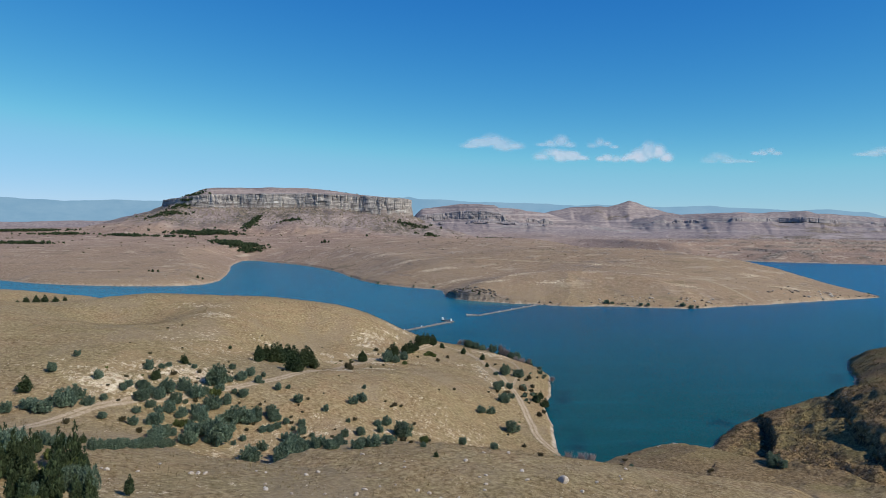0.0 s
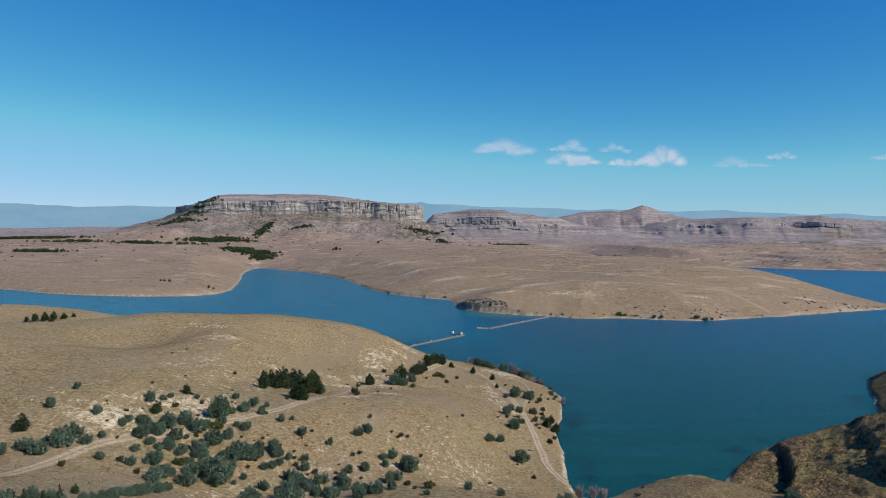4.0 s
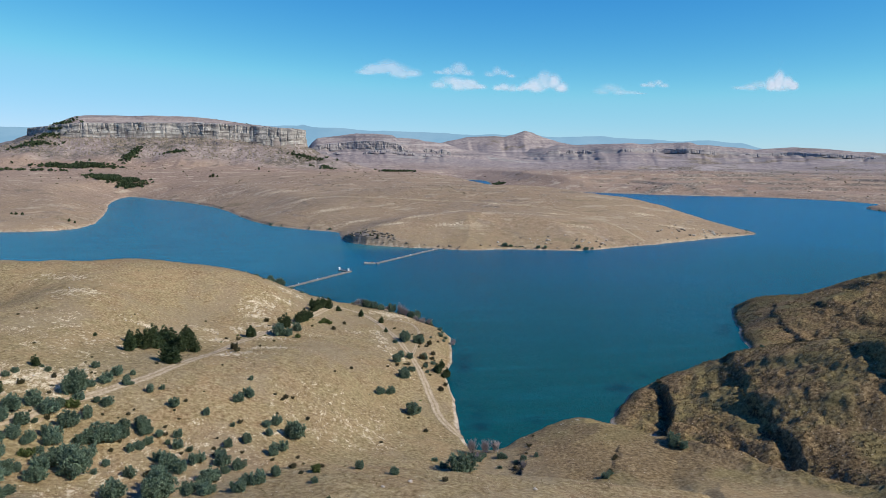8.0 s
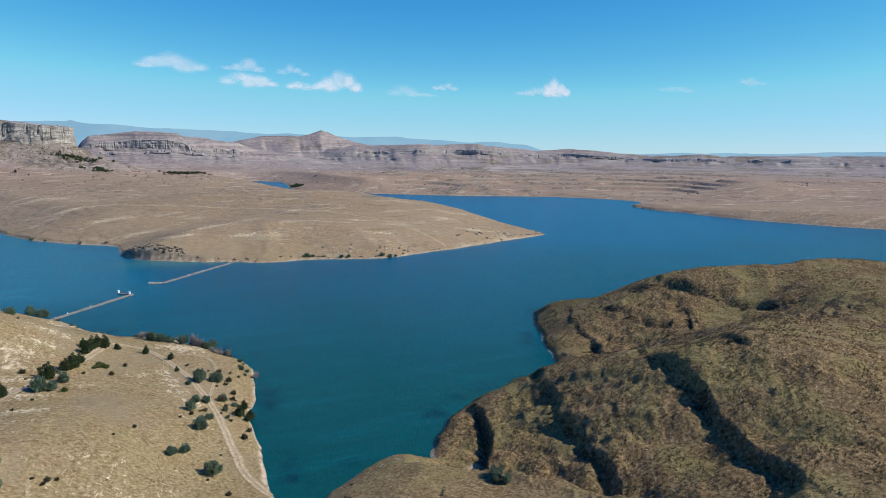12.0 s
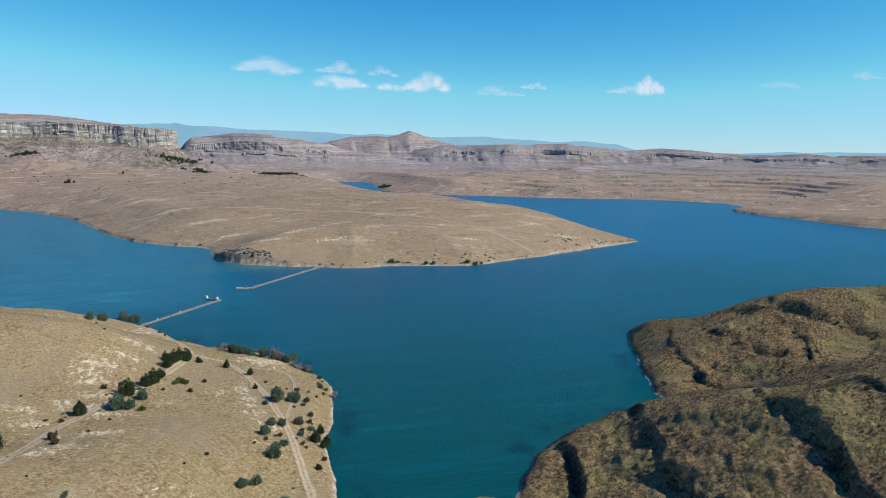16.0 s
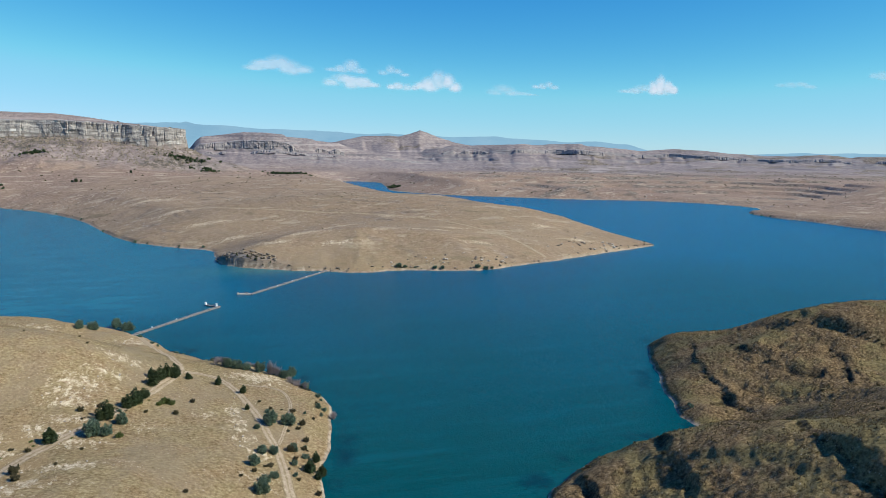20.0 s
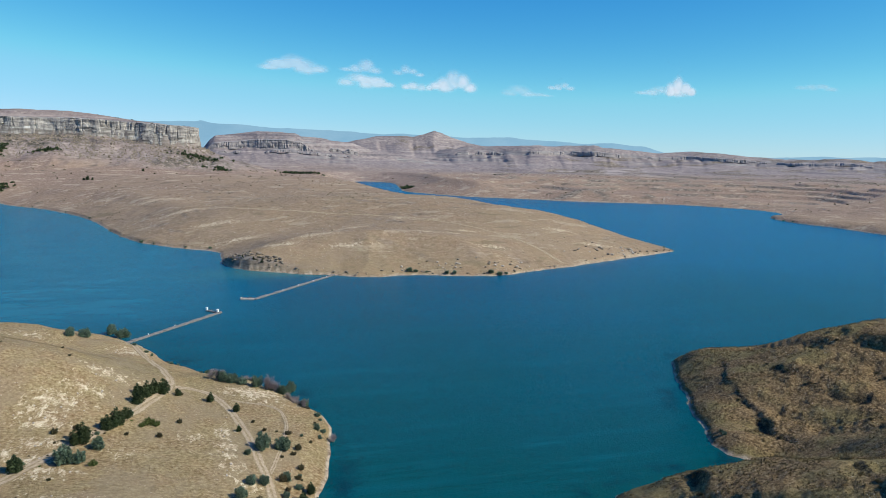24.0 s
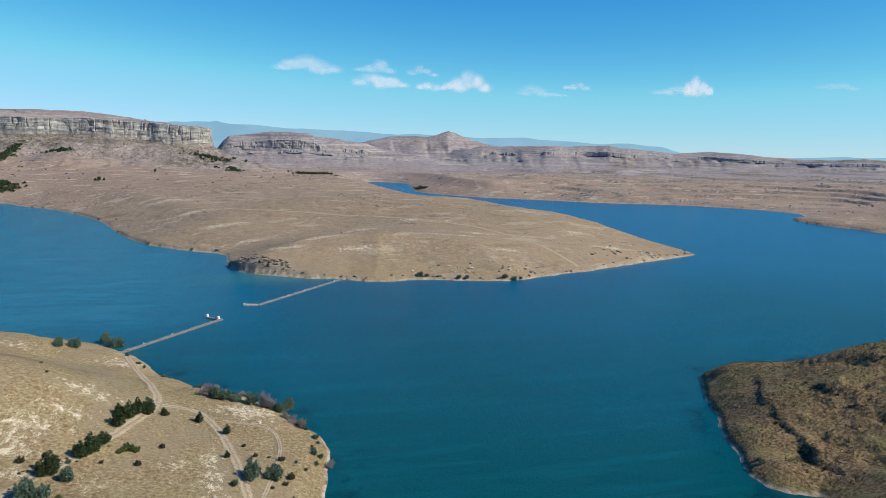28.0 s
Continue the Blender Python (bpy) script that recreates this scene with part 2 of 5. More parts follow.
def water_material():
    m, n, l, b = material("reservoir_water", 0.25, 0.08)
    p = position(n)
    b.inputs["IOR"].default_value = 1.333
    split = n.new("ShaderNodeSeparateXYZ")
    l.new(p, split.inputs["Vector"])
    # bluer and lighter with distance: sky reflection put into the base colour
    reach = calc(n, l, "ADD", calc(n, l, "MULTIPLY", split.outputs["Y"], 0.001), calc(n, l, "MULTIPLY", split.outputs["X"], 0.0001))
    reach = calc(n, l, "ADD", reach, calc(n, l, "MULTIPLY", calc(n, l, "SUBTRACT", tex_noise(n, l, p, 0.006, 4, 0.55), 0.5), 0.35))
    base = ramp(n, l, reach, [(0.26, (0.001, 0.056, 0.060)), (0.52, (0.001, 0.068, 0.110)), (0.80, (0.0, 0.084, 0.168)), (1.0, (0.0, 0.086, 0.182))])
    # the west arm's brighter sky reflection is painted on as well
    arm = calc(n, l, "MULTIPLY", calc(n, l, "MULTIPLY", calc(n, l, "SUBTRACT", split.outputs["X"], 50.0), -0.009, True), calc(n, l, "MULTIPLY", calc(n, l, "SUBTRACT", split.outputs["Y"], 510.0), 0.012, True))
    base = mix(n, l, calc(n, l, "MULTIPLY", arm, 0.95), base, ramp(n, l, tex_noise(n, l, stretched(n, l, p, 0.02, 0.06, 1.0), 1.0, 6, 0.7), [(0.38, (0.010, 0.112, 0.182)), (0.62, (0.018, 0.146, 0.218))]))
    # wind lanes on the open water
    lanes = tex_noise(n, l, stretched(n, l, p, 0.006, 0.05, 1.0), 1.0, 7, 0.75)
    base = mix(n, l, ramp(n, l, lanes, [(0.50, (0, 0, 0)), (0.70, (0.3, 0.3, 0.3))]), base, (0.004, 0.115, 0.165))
    # pale silt and dark weed over the shallows
    weed = calc(n, l, "MULTIPLY", attribute(n, "weed"), ramp(n, l, tex_noise(n, l, p, 0.045, 5, 0.65), [(0.50, (0, 0, 0)), (0.62, (0.75, 0.75, 0.75))]))
    base = mix(n, l, weed, base, (0.0, 0.020, 0.036))
    base = mix(n, l, calc(n, l, "MULTIPLY", attribute(n, "silt"), 0.75), base, (0.045, 0.150, 0.150))
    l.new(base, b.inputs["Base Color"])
    w = calc(n, l, "ADD", tex_noise(n, l, stretched(n, l, p, 1.0, 1.6, 1.0), 0.9, 4, 0.6), calc(n, l, "MULTIPLY", tex_noise(n, l, p, 0.11, 3, 0.5), 1.2))
    bump(n, l, b, w, 0.6, 0.6)
    return m


GROUND, WATER = ground_material(), water_material()

# ---- shape of the land ----
def hashed(ix, iy, seed):
    h = (ix.astype(np.int64) * 374761393 + iy.astype(np.int64) * 668265263 + seed * 974634777) & 0xFFFFFFFF
    h = ((h ^ (h >> 13)) * 1274126177) & 0xFFFFFFFF
    return ((h ^ (h >> 16)) & 0xFFFFFF) / float(0xFFFFFF)


def value_noise(x, y, seed=0):
    ix, iy = np.floor(x), np.floor(y)
    u, v = x - ix, y - iy
    u, v = u * u * u * (u * (u * 6 - 15) + 10), v * v * v * (v * (v * 6 - 15) + 10)
    a, b = hashed(ix, iy, seed), hashed(ix + 1, iy, seed)
    c, d = hashed(ix, iy + 1, seed), hashed(ix + 1, iy + 1, seed)
    return (a * (1 - u) + b * u) * (1 - v) + (c * (1 - u) + d * u) * v


def fbm(x, y, size, octaves=4, seed=0, gain=0.5):
    """Noise from -1 to 1 with its largest swells of the given size."""
    total, amp, most = 0.0, 1.0, 0.0
    for k in range(octaves):
        total = total + amp * (2 * value_noise(x / size + 17.3 * k, y / size - 9.1 * k, seed + k) - 1)
        most, amp, size = most + amp, amp * gain, size / 2.03
    return total / most


def smooth(v, a, b):
    t = np.clip((v - a) / (b - a), 0, 1)
    return t * t * (3 - 2 * t)


def spline(pts, rounds=1):
    """A closed or open outline, rounded and evenly split."""
    p = np.array(pts, float)
    for _ in range(rounds):
        q = np.empty((2 * len(p) - 2, 2))
        q[0::2], q[1::2] = 0.75 * p[:-1] + 0.25 * p[1:], 0.25 * p[:-1] + 0.75 * p[1:]
        p = np.vstack([p[:1], q, p[-1:]])
    return p


# the reservoir's outline, stretch by stretch
WEST_ARM = ((-1500, 1250), (-1100, 1150), (-850, 1080), (-644, 995), (-569, 944), (-516, 919), (-430, 898), (-358, 902), (-325, 925), (-320, 978), (-336, 1053), (-367, 1182), (-427, 1385), (-461, 1592))
PENINSULA_SOUTH = (
    (-416, 1570), (-381, 1509), (-321, 1450), (-269, 1373), (-204, 1252), (-169, 1161), (-144, 1077), (-96, 958), (-73, 935),
    (-41, 898), (-17, 884), (2, 860), (3, 785), (18, 752), (53, 729), (77, 714), (104, 707), (130, 689), (165, 699), (204, 687),
    (249, 678), (291, 700), (335, 715), (398, 747), (449, 771), (494, 790), (518, 806), (516, 832))
PENINSULA_NORTH = ((500, 870), (478, 940), (450, 1060), (420, 1200), (380, 1380), (345, 1650), (335, 1900), (345, 2200), (390, 2560), (432, 2680))
FAR_SHORE = (
    (487, 2650), (545, 2570), (515, 2350), (478, 2140), (457, 2017), (510, 1900), (572, 1793), (696, 1709), (805, 1610), (972, 1548),
    (1070, 1440), (1110, 1317), (1060, 1230), (985, 1195), (960, 1121), (954, 1077), (967, 1022), (956, 932), (960, 860), (1010, 700), (1150, 560), (1400, 480))
EAST_SHORE = (
    (1400, 260), (1000, 280), (760, 320), (580, 390), (470, 424), (380, 424), (320, 424), (275, 424), (249, 418), (238, 404), (229, 382),
    (217, 359), (209, 346), (206, 333), (197, 318), (198, 306), (214, 296), (200, 290), (176, 297), (152, 294), (136, 288), (124, 280), (114, 270), (106, 258), (97, 246))
SOUTH_COVE = ((97, 242), (88, 251), (74, 246), (60, 235), (52, 227), (44, 229), (42, 236), (43, 262), (45, 290), (50, 318), (54, 335), (57, 350), (57, 372), (50, 393), (29, 428), (6, 444), (-18, 480), (-36, 513))
WEST_HILL_NORTH = ((-62, 536), (-130, 560), (-200, 582), (-280, 610), (-340, 640), (-430, 690), (-560, 760), (-800, 880), (-1100, 980), (-1500, 1050), (-1500, 1250))
SHORE = spline(WEST_ARM + PENINSULA_SOUTH + PENINSULA_NORTH + FAR_SHORE + EAST_SHORE + SOUTH_COVE + WEST_HILL_NORTH)


def line_distance(x, y, pts):
    best = np.full(x.shape, 1e12)
    for (ax, ay), (bx, by) in zip(pts[:-1], pts[1:]):
        dx, dy = bx - ax, by - ay
        t = np.clip(((x - ax) * dx + (y - ay) * dy) / (dx * dx + dy * dy + 1e-9), 0, 1)
        np.minimum(best, (x - ax - t * dx) ** 2 + (y - ay - t * dy) ** 2, out=best)
    return np.sqrt(best)


def inside(x, y, pts):
    odd = np.zeros(x.shape, bool)
    for (ax, ay), (bx, by) in zip(pts, np.roll(pts, -1, 0)):
        if ay != by:
            odd ^= ((ay > y) != (by > y)) & (x < (bx - ax) * (y - ay) / (by - ay) + ax)
    return odd


def sunk(x, y, pts):
    """Distance from an outline: positive outside, negative within."""
    return np.where(inside(x, y, pts), -1, 1) * line_distance(x, y, pts)


NEAR_HILLS_1 = (
    (-348, 552, 24, 5.2), (-324, 480, 24, 11.9), (-324, 516, 24, 5.7), (-288, 540, 24, 8.5), (-288, 576, 24, -15.1),
    (-264, 408, 24, -5.5), (-252, 468, 24, 11.4), (-228, 420, 24, -1.9), (-220, 250, 100, 33.6), (-168, 456, 24, 8.6),
    (-156, 360, 24, 7.6), (-156, 408, 24, -4.9), (-144, 312, 24, -8.8), (-108, 192, 24, 6.0), (-108, 252, 24, 3.2),
    (-100, 380, 40, 14.9), (-96, 312, 24, 9.7), (-96, 456, 24, -1.6), (-96, 108, 24, 12.3), (-72, 336, 24, -6.8),
    (-60, 132, 24, 1.7), (-60, 288, 24, -4.9), (-48, 384, 24, 8.5),
)
BACK_OF_HILL = ((195, 255, 26, 3.0), (235, 235, 28, 3.0), (362, 326, 26, 10.0), (392, 312, 26, 9.0), (425, 290, 28, 12.0), (-221, 383, 20, 3.0), (-194, 397, 20, 4.0), (-166, 410, 20, 4.9), (-137, 420, 20, 4.6), (-107, 429, 20, 4.0), (-77, 435, 20, 2.4))
NEAR_HILLS_2 = (
    (-48, 180, 24, -4.5), (-48, 228, 24, 3.0), (-36, 468, 24, -10.2), (-30, 32, 65, 33.4), (-12, 264, 24, 4.5),
    (0, 216, 24, -5.3), (0, 72, 24, -4.6), (0, 144, 24, 4.5), (12, 408, 24, -3.1), (36, 252, 24, -7.0),
    (36, 144, 24, 3.1), (36, 192, 24, -4.0), (60, 240, 40, -11.6), (68, 358, 65, -13.5), (72, 252, 24, 8.8),
    (72, 60, 24, 7.8), (80, 100, 40, 1.4), (108, 96, 24, 6.4), (108, 228, 24, -5.8), (120, 180, 24, -9.5),
    (120, 252, 24, -4.9), (144, 216, 24, 3.3), (168, 300, 24, -3.1),
)
NEAR_HILLS_3 = (
    (192, 204, 24, 9.9), (192, 252, 24, 5.4), (216, 180, 24, 9.3), (220, 380, 40, -10.2), (228, 312, 24, -12.5),
    (252, 228, 24, 5.3), (264, 348, 24, 5.5), (288, 288, 24, -6.9), (300, 432, 24, -20.4), (312, 396, 24, 4.1),
    (312, 348, 24, 13.3), (330, 150, 100, 16.6), (336, 324, 24, 4.9), (348, 384, 24, -4.0), (360, 260, 40, 10.5),
    (392, 488, 65, -38.3), (408, 216, 24, 6.2), (408, 384, 24, 2.3), (432, 432, 24, -3.1), (480, 444, 24, -17.9),
)
FAR_HILLS_1 = (
    (-1655, 2590, 90, 15.3), (-1300, 2500, 400, 31.7), (-950, 2275, 150, 6.2), (-825, 2075, 250, 9.3), (-620, 1375, 90, 8.6),
    (-500, 700, 400, -38.5), (-440, 1645, 90, -5.2), (-440, 1240, 90, 3.7), (-350, 1525, 150, -14.0), (-275, 2050, 150, 18.5),
    (-170, 1690, 90, 9.0), (-125, 1225, 150, -4.2), (-80, 1870, 90, -6.3), (-35, 1600, 90, 3.4), (55, 880, 90, -16.5),
    (100, 1060, 90, 11.7), (100, 745, 90, 13.8), (175, 1575, 250, 15.7), (280, 745, 90, -8.0), (280, 1060, 90, 10.5),
    (415, 970, 90, 10.2), (415, 745, 90, -14.8), (425, 2575, 250, -6.1),
)
FAR_HILLS_2 = (
    (505, 2140, 90, -2.1), (550, 790, 90, -24.8), (730, 1780, 90, -21.2), (775, 2005, 90, 3.9), (1000, 1735, 90, -8.1),
    (1050, 2075, 250, 9.2), (1090, 1285, 90, -8.4), (1100, 1100, 400, -31.5), (1150, 1600, 150, -15.1), (1360, 1510, 90, -7.2),
    (1405, 1420, 90, -14.0), (1450, 1285, 90, 20.8), (1540, 1420, 90, 20.1), (1585, 1690, 90, 9.4), (1720, 2095, 90, -2.1),
    (1990, 1915, 90, 4.8), (2300, 2500, 400, 17.0),
)


MESA = spline(((-1150, 2900), (-1090, 2700), (-1030, 2520), (-960, 2400), (-870, 2310), (-800, 2275), (-700, 2290), (-600, 2255), (-480, 2275), (-380, 2240), (-300, 2255), (-210, 2225), (-112, 2240), (-100, 2330), (-150, 2520), (-250, 2900), (-700, 3100), (-1150, 2900)), 2)
# skylines of the country behind: bearing in degrees and height
BUTTE_LINE = ((-14, 50), (-6, 70), (-3.0, 110), (-2.5, 150), (-2.1, 172), (-0.2, 184), (1.1, 197), (3.3, 197), (5.0, 178), (7.3, 160), (8.5, 150), (10, 120), (14, 80), (20, 60))
PEAK_LINE = ((0, 90), (7, 150), (8.2, 170), (10.4, 206), (12.7, 214), (13.4, 208), (14.5, 232), (15.1, 250), (15.7, 236), (16.6, 208), (18.2, 172), (20, 150), (24, 110), (30, 60))
EAST_LINE = ((3, 40), (8, 62), (12, 90), (14, 108), (16, 132), (17.9, 154), (20.2, 157), (24.8, 164), (28.0, 168), (29.8, 151), (31.5, 144), (32.8, 132), (35.4, 148), (37.0, 141), (39.9, 124), (41.9, 114), (43.8, 114), (45.6, 123), (47.4, 110), (49.7, 116), (56, 120), (64, 118))
WEST_LINE = ((-60, 130), (-45, 110), (-36, 96), (-33, 95), (-29, 104), (-26, 106), (-23, 96), (-20, 80), (-12, 45))


BARE_PATCHES = (
    (-25, 384, 8, 6), (-28, 366, 9, 4), (-35, 355, 9, 5), (-39, 349, 6, 5), (-30, 472, 9, 10), (-34, 500, 6, 10), (-36, 317, 7, 4), (-28, 308, 8, 4), (-27, 287, 12, 4),
    (-34, 273, 9, 4), (-40, 268, 8, 4), (-48, 301, 8, 5), (-43, 321, 5, 4), (18, 347, 3, 9), (19.5, 332, 3.5, 10), (22, 319, 3.5, 6), (26, 309, 4, 5), (-36, 342, 8, 5), (-34, 329, 7, 4),
    (-103, 309, 9, 6), (-53, 313, 7, 4), (-75, 295, 5, 3), (-82, 217, 13, 9), (-94, 190, 12, 9))
BARE_PATCHES_FAR = (
    (7, 341, 5, 4), (-117, 340, 16, 6), (-11, 325, 5, 4), (27, 395, 8, 5), (-76, 475, 12, 7), (25, 290, 5, 8), (258, 819, 16, 6), (238, 797, 14, 5), (122, 765, 26, 5),
    (237, 890, 14, 6), (207, 912, 14, 8), (139, 875, 26, 8), (92, 797, 24, 6), (57, 780, 20, 6), (25, 889, 26, 8), (-103, 1257, 40, 14), (-53, 1075, 34, 12), (-7, 971, 30, 9), (267, 751, 18, 5), (212, 795, 18, 5), (381, 842, 18, 8), (400, 790, 24, 6))



def skyline(az, r, line, radius, run, cliff, seed):
    """A range whose crest stands at the radius, with a stepped front and a flat back."""
    a, z = np.array(line).T
    crest = np.interp(az, a, z)
    rr = radius + 170 * fbm(az, az * 0 + seed, 6.0, 2, seed)
    crest = crest + 2.5 * fbm(az, az * 0 + seed, 1.6, 3, seed + 5)
    t = np.clip((rr - r) / run, 0, 1)
    front = np.where(t < 0.12, 1 - 0.25 * t / 0.12, np.where(t < 0.12 + 0.02, 0.75 - cliff * (t - 0.12) / 0.02, (0.75 - cliff) * np.clip((1 - t) / 0.86, 0, 1) ** 1.25))
    back = 1 - 0.25 * smooth(r, rr + 250, rr + 700)
    gully = 1 - np.abs(fbm(az + 0.0006 * r, r / 900.0, 1.5, 4, seed + 7))
    front = front * (1 - 0.12 * smooth(gully, 0.6, 1.0) * smooth(t, 0.05, 0.2) * (1 - smooth(t, 0.7, 0.95)))
    ends = smooth(az, a[0], a[0] + 2) * (1 - smooth(az, a[-1] - 2, a[-1]))
    return 40 + (crest - 40) * np.where(r < rr, front, back) - 90 * smooth(t, 0.85, 1) - 150 * (1 - ends), np.where((t > 0.10) & (t < 0.15), 1.0, 0.0) * ends


# broken steps of the east slopes, the higher ground on their left, and how high they are
SCARPS = (
    (((188, 254), (181, 238), (176, 225), (170, 207), (166, 195), (164, 180), (161, 168), (158, 152)), 6.0),
    (((155, 273), (148, 254), (141, 234), (136, 218), (132, 202), (129, 188)), 5.2),
    (((134, 278), (126, 267), (121, 254), (115, 241), (110, 228)), 4.4),
    (((247, 374), (234, 352), (228, 336), (224, 320), (221, 304)), 3.2),
    (((254, 356), (254, 338), (257, 322), (262, 308)), 2.4),
    (((274, 356), (284, 347), (292, 338), (299, 320), (304, 304), (314, 288), (330, 272)), 4.6),
    (((243, 298), (256, 290), (270, 280), (290, 268)), 3.0),
    (((64, 229), (58, 213), (51, 197)), 1.5),
    (((82, 204), (73, 186)), 1.4),
    (((140, 150), (131, 166), (123, 180), (116, 192), (107, 206), (98, 217), (88, 227)), 7.0),
    (((78, 154), (62, 160), (50, 164), (34, 165), (17, 164), (0, 165), (-12, 164), (-22, 158), (-30, 146)), 9.0),
    (((215, 250), (204, 226), (196, 205)), 2.4),
    (((282, 330), (280, 312), (268, 298)), 2.0),
)


def scarp(x, y, pts, rise):
    best, side = np.full(x.shape, 1e9), np.zeros(x.shape)
    wx, wy = x + 3.6 * fbm(x, y, 15, 4, 35), y + 3.6 * fbm(x, y, 15, 4, 36)
    for k, ((ax, ay), (bx, by)) in enumerate(zip(pts[:-1], pts[1:])):
        dx, dy = bx - ax, by - ay
        long = math.hypot(dx, dy)
        t = ((wx - ax) * dx + (wy - ay) * dy) / (long * long)
        c = np.clip(t, 0, 1)
        d = np.hypot(wx - ax - c * dx, wy - ay - c * dy)
        over = np.maximum(-t if k == 0 else 0, t - 1 if k == len(pts) - 2 else 0) * long
        s = (dx * (wy - ay) - dy * (wx - ax)) / long
        near = d < best
        best = np.where(near, d, best)
        side = np.where(near, np.sign(s) * np.clip(1 - np.maximum(over, 0) / 9.0, 0, 1), side)
    fade = np.abs(side) * (1.0 if rise > 6.5 else np.clip(0.62 + 0.95 * fbm(x, y, 15, 3, 44), 0.1, 1.1))
    side = np.sign(side)
    u = np.sign(side) * best
    over = 0.3 if rise > 6.5 else 0.5
    step = smooth(u, -0.26 * rise - 0.6, 0.26 * rise + 0.6) * 2 - 1
    up = rise * fade * np.where(step > 0, over, 1 - over) * step * np.exp(-np.abs(u) / ((24.0 if rise > 6.5 else 14.0) + 5.0 * fbm(x, y, 20, 2, 34)))
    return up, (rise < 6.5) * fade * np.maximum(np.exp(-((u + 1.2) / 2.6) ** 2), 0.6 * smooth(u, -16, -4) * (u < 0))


def mesa_rim(x):
    return np.interp(x, (-1000, -900, -800, -430, -250, -120), (170, 174, 183, 188, 178, 171))


def mesa_foot(x):
    return np.interp(x, (-900, -800, -430, -330, -200, -110), (148, 137, 138, 132, 116, 112))


def mesa_rough(x, y):
    return 10 * fbm(x, y, 90, 3, 51) + 7 * (np.abs(fbm(x, y, 38, 3, 52)) - 0.3)


def land(x, y):
    """Height of the ground and the masks of its cover."""
    wobble = fbm(x, y, 60, 5, 3)
    d = sunk(x + 2.5 * fbm(x, y, 14, 4, 11), y + 2.5 * fbm(x, y, 14, 4, 12), SHORE)
    near, far = np.full(x.shape, 18.0), np.full(x.shape, 40.0)
    for cx, cy, s, a in NEAR_HILLS_1 + NEAR_HILLS_2 + NEAR_HILLS_3 + BACK_OF_HILL:
        near += a * np.exp(-((x - cx) ** 2 + (y - cy) ** 2) / (2.0 * s * s))
    for cx, cy, s, a in FAR_HILLS_1 + FAR_HILLS_2:
        far += a * np.exp(-((x - cx) ** 2 + (y - cy) ** 2) / (2.0 * s * s))
    w = smooth(y, 590, 690)
    hill = near * (1 - w) + far * w
    dist = np.hypot(x, y)
    east = smooth(x - 0.4 * np.clip(232 - y, 0, 90), 88, 98) * (1 - smooth(y, 440, 470)) * smooth(y, 60, 140)
    hill = hill + wobble * (0.5 + 0.5 * smooth(dist, 700, 1500) + 0.5 * east) + 0.3 * fbm(x, y, 6, 4, 21)
    # gullies of the east slopes
    gully = 1 - np.abs(fbm(x * 0.8 + 0.5 * y, (y - 0.4 * x) * 0.35, 26, 4, 31))
    hill = hill + 0.8 * east - east * 1.9 * np.clip(gully - 0.75, 0, 1) / 0.25 + east * (0.7 * fbm(x, y, 8, 3, 33) + 0.5 * fbm(x, y, 2.6, 2, 46) * (0.4 + smooth(fbm(x, y, 30, 3, 47), -0.2, 0.3)))
    # narrow terraces trodden along the slopes
    k = hill / 1.8 + 1.3 * fbm(x, y, 38, 5, 37)
    part_up = k - np.floor(k)
    hill = hill + east * 0.6 * 1.8 * smooth(x, 170, 235) * (smooth(part_up, 0.45, 0.98) - part_up) * (0.3 + smooth(fbm(x, y, 40, 3, 38), -0.3, 0.3))
    dark = np.zeros(x.shape)
    if x.max() > -60 and y.min() < 480:
        for pts, rise in SCARPS:
            up, face = scarp(x, y, pts, rise)
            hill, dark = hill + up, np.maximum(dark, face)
    pen = smooth(y, 680, 730) * (1 - smooth(y, 1300, 1500))
    k = hill / 3.6 + 1.5 * fbm(x, y, 90, 5, 39)
    part_up = k - np.floor(k)
    lip = pen * smooth(fbm(x, y, 70, 4, 40), 0.0, 0.35)
    hill = hill + 0.4 * lip * 3.6 * (smooth(part_up, 0.55, 0.95) - part_up) + pen * 0.5 * fbm(x, y, 16, 3, 42)
    lip = lip * smooth(part_up, 0.58, 0.68) * (1 - smooth(part_up, 0.86, 0.94))
    # rock terraces beyond the water
    terr = np.maximum(smooth(y, 1250, 1500) * smooth(x, 500, 800), 0)
    step = 9.0
    k = hill / step + 0.5 * fbm(x, y, 240, 3, 41)
    stepped = (np.floor(k) + smooth(k - np.floor(k), 0.72, 0.98) - 0.5 * fbm(x, y, 240, 3, 41)) * step
    ledge = terr * smooth(k - np.floor(k), 0.70, 0.80) * (1 - smooth(k - np.floor(k), 0.95, 1.0))
    hill = hill * (1 - 0.75 * terr) + stepped * 0.75 * terr
    # mesa
    rough = mesa_rough(x, y)
    near_mesa = (y > 1500) & (x < 700) & (x > -2200)
    md = np.full(x.shape, 4000.0)
    md[near_mesa] = sunk(x[near_mesa], y[near_mesa], MESA)
    md = md + rough
    rim, foot = mesa_rim(x), mesa_foot(x) + 7 * fbm(x, y, 110, 4, 54)
    top = rim + (np.interp(x, (-1000, -840, -480, -370, -270, -120), (190, 212, 213, 201, 186, 172)) - rim) * smooth(-md, 10, 130) + 2 * fbm(x, y, 60, 3, 57)
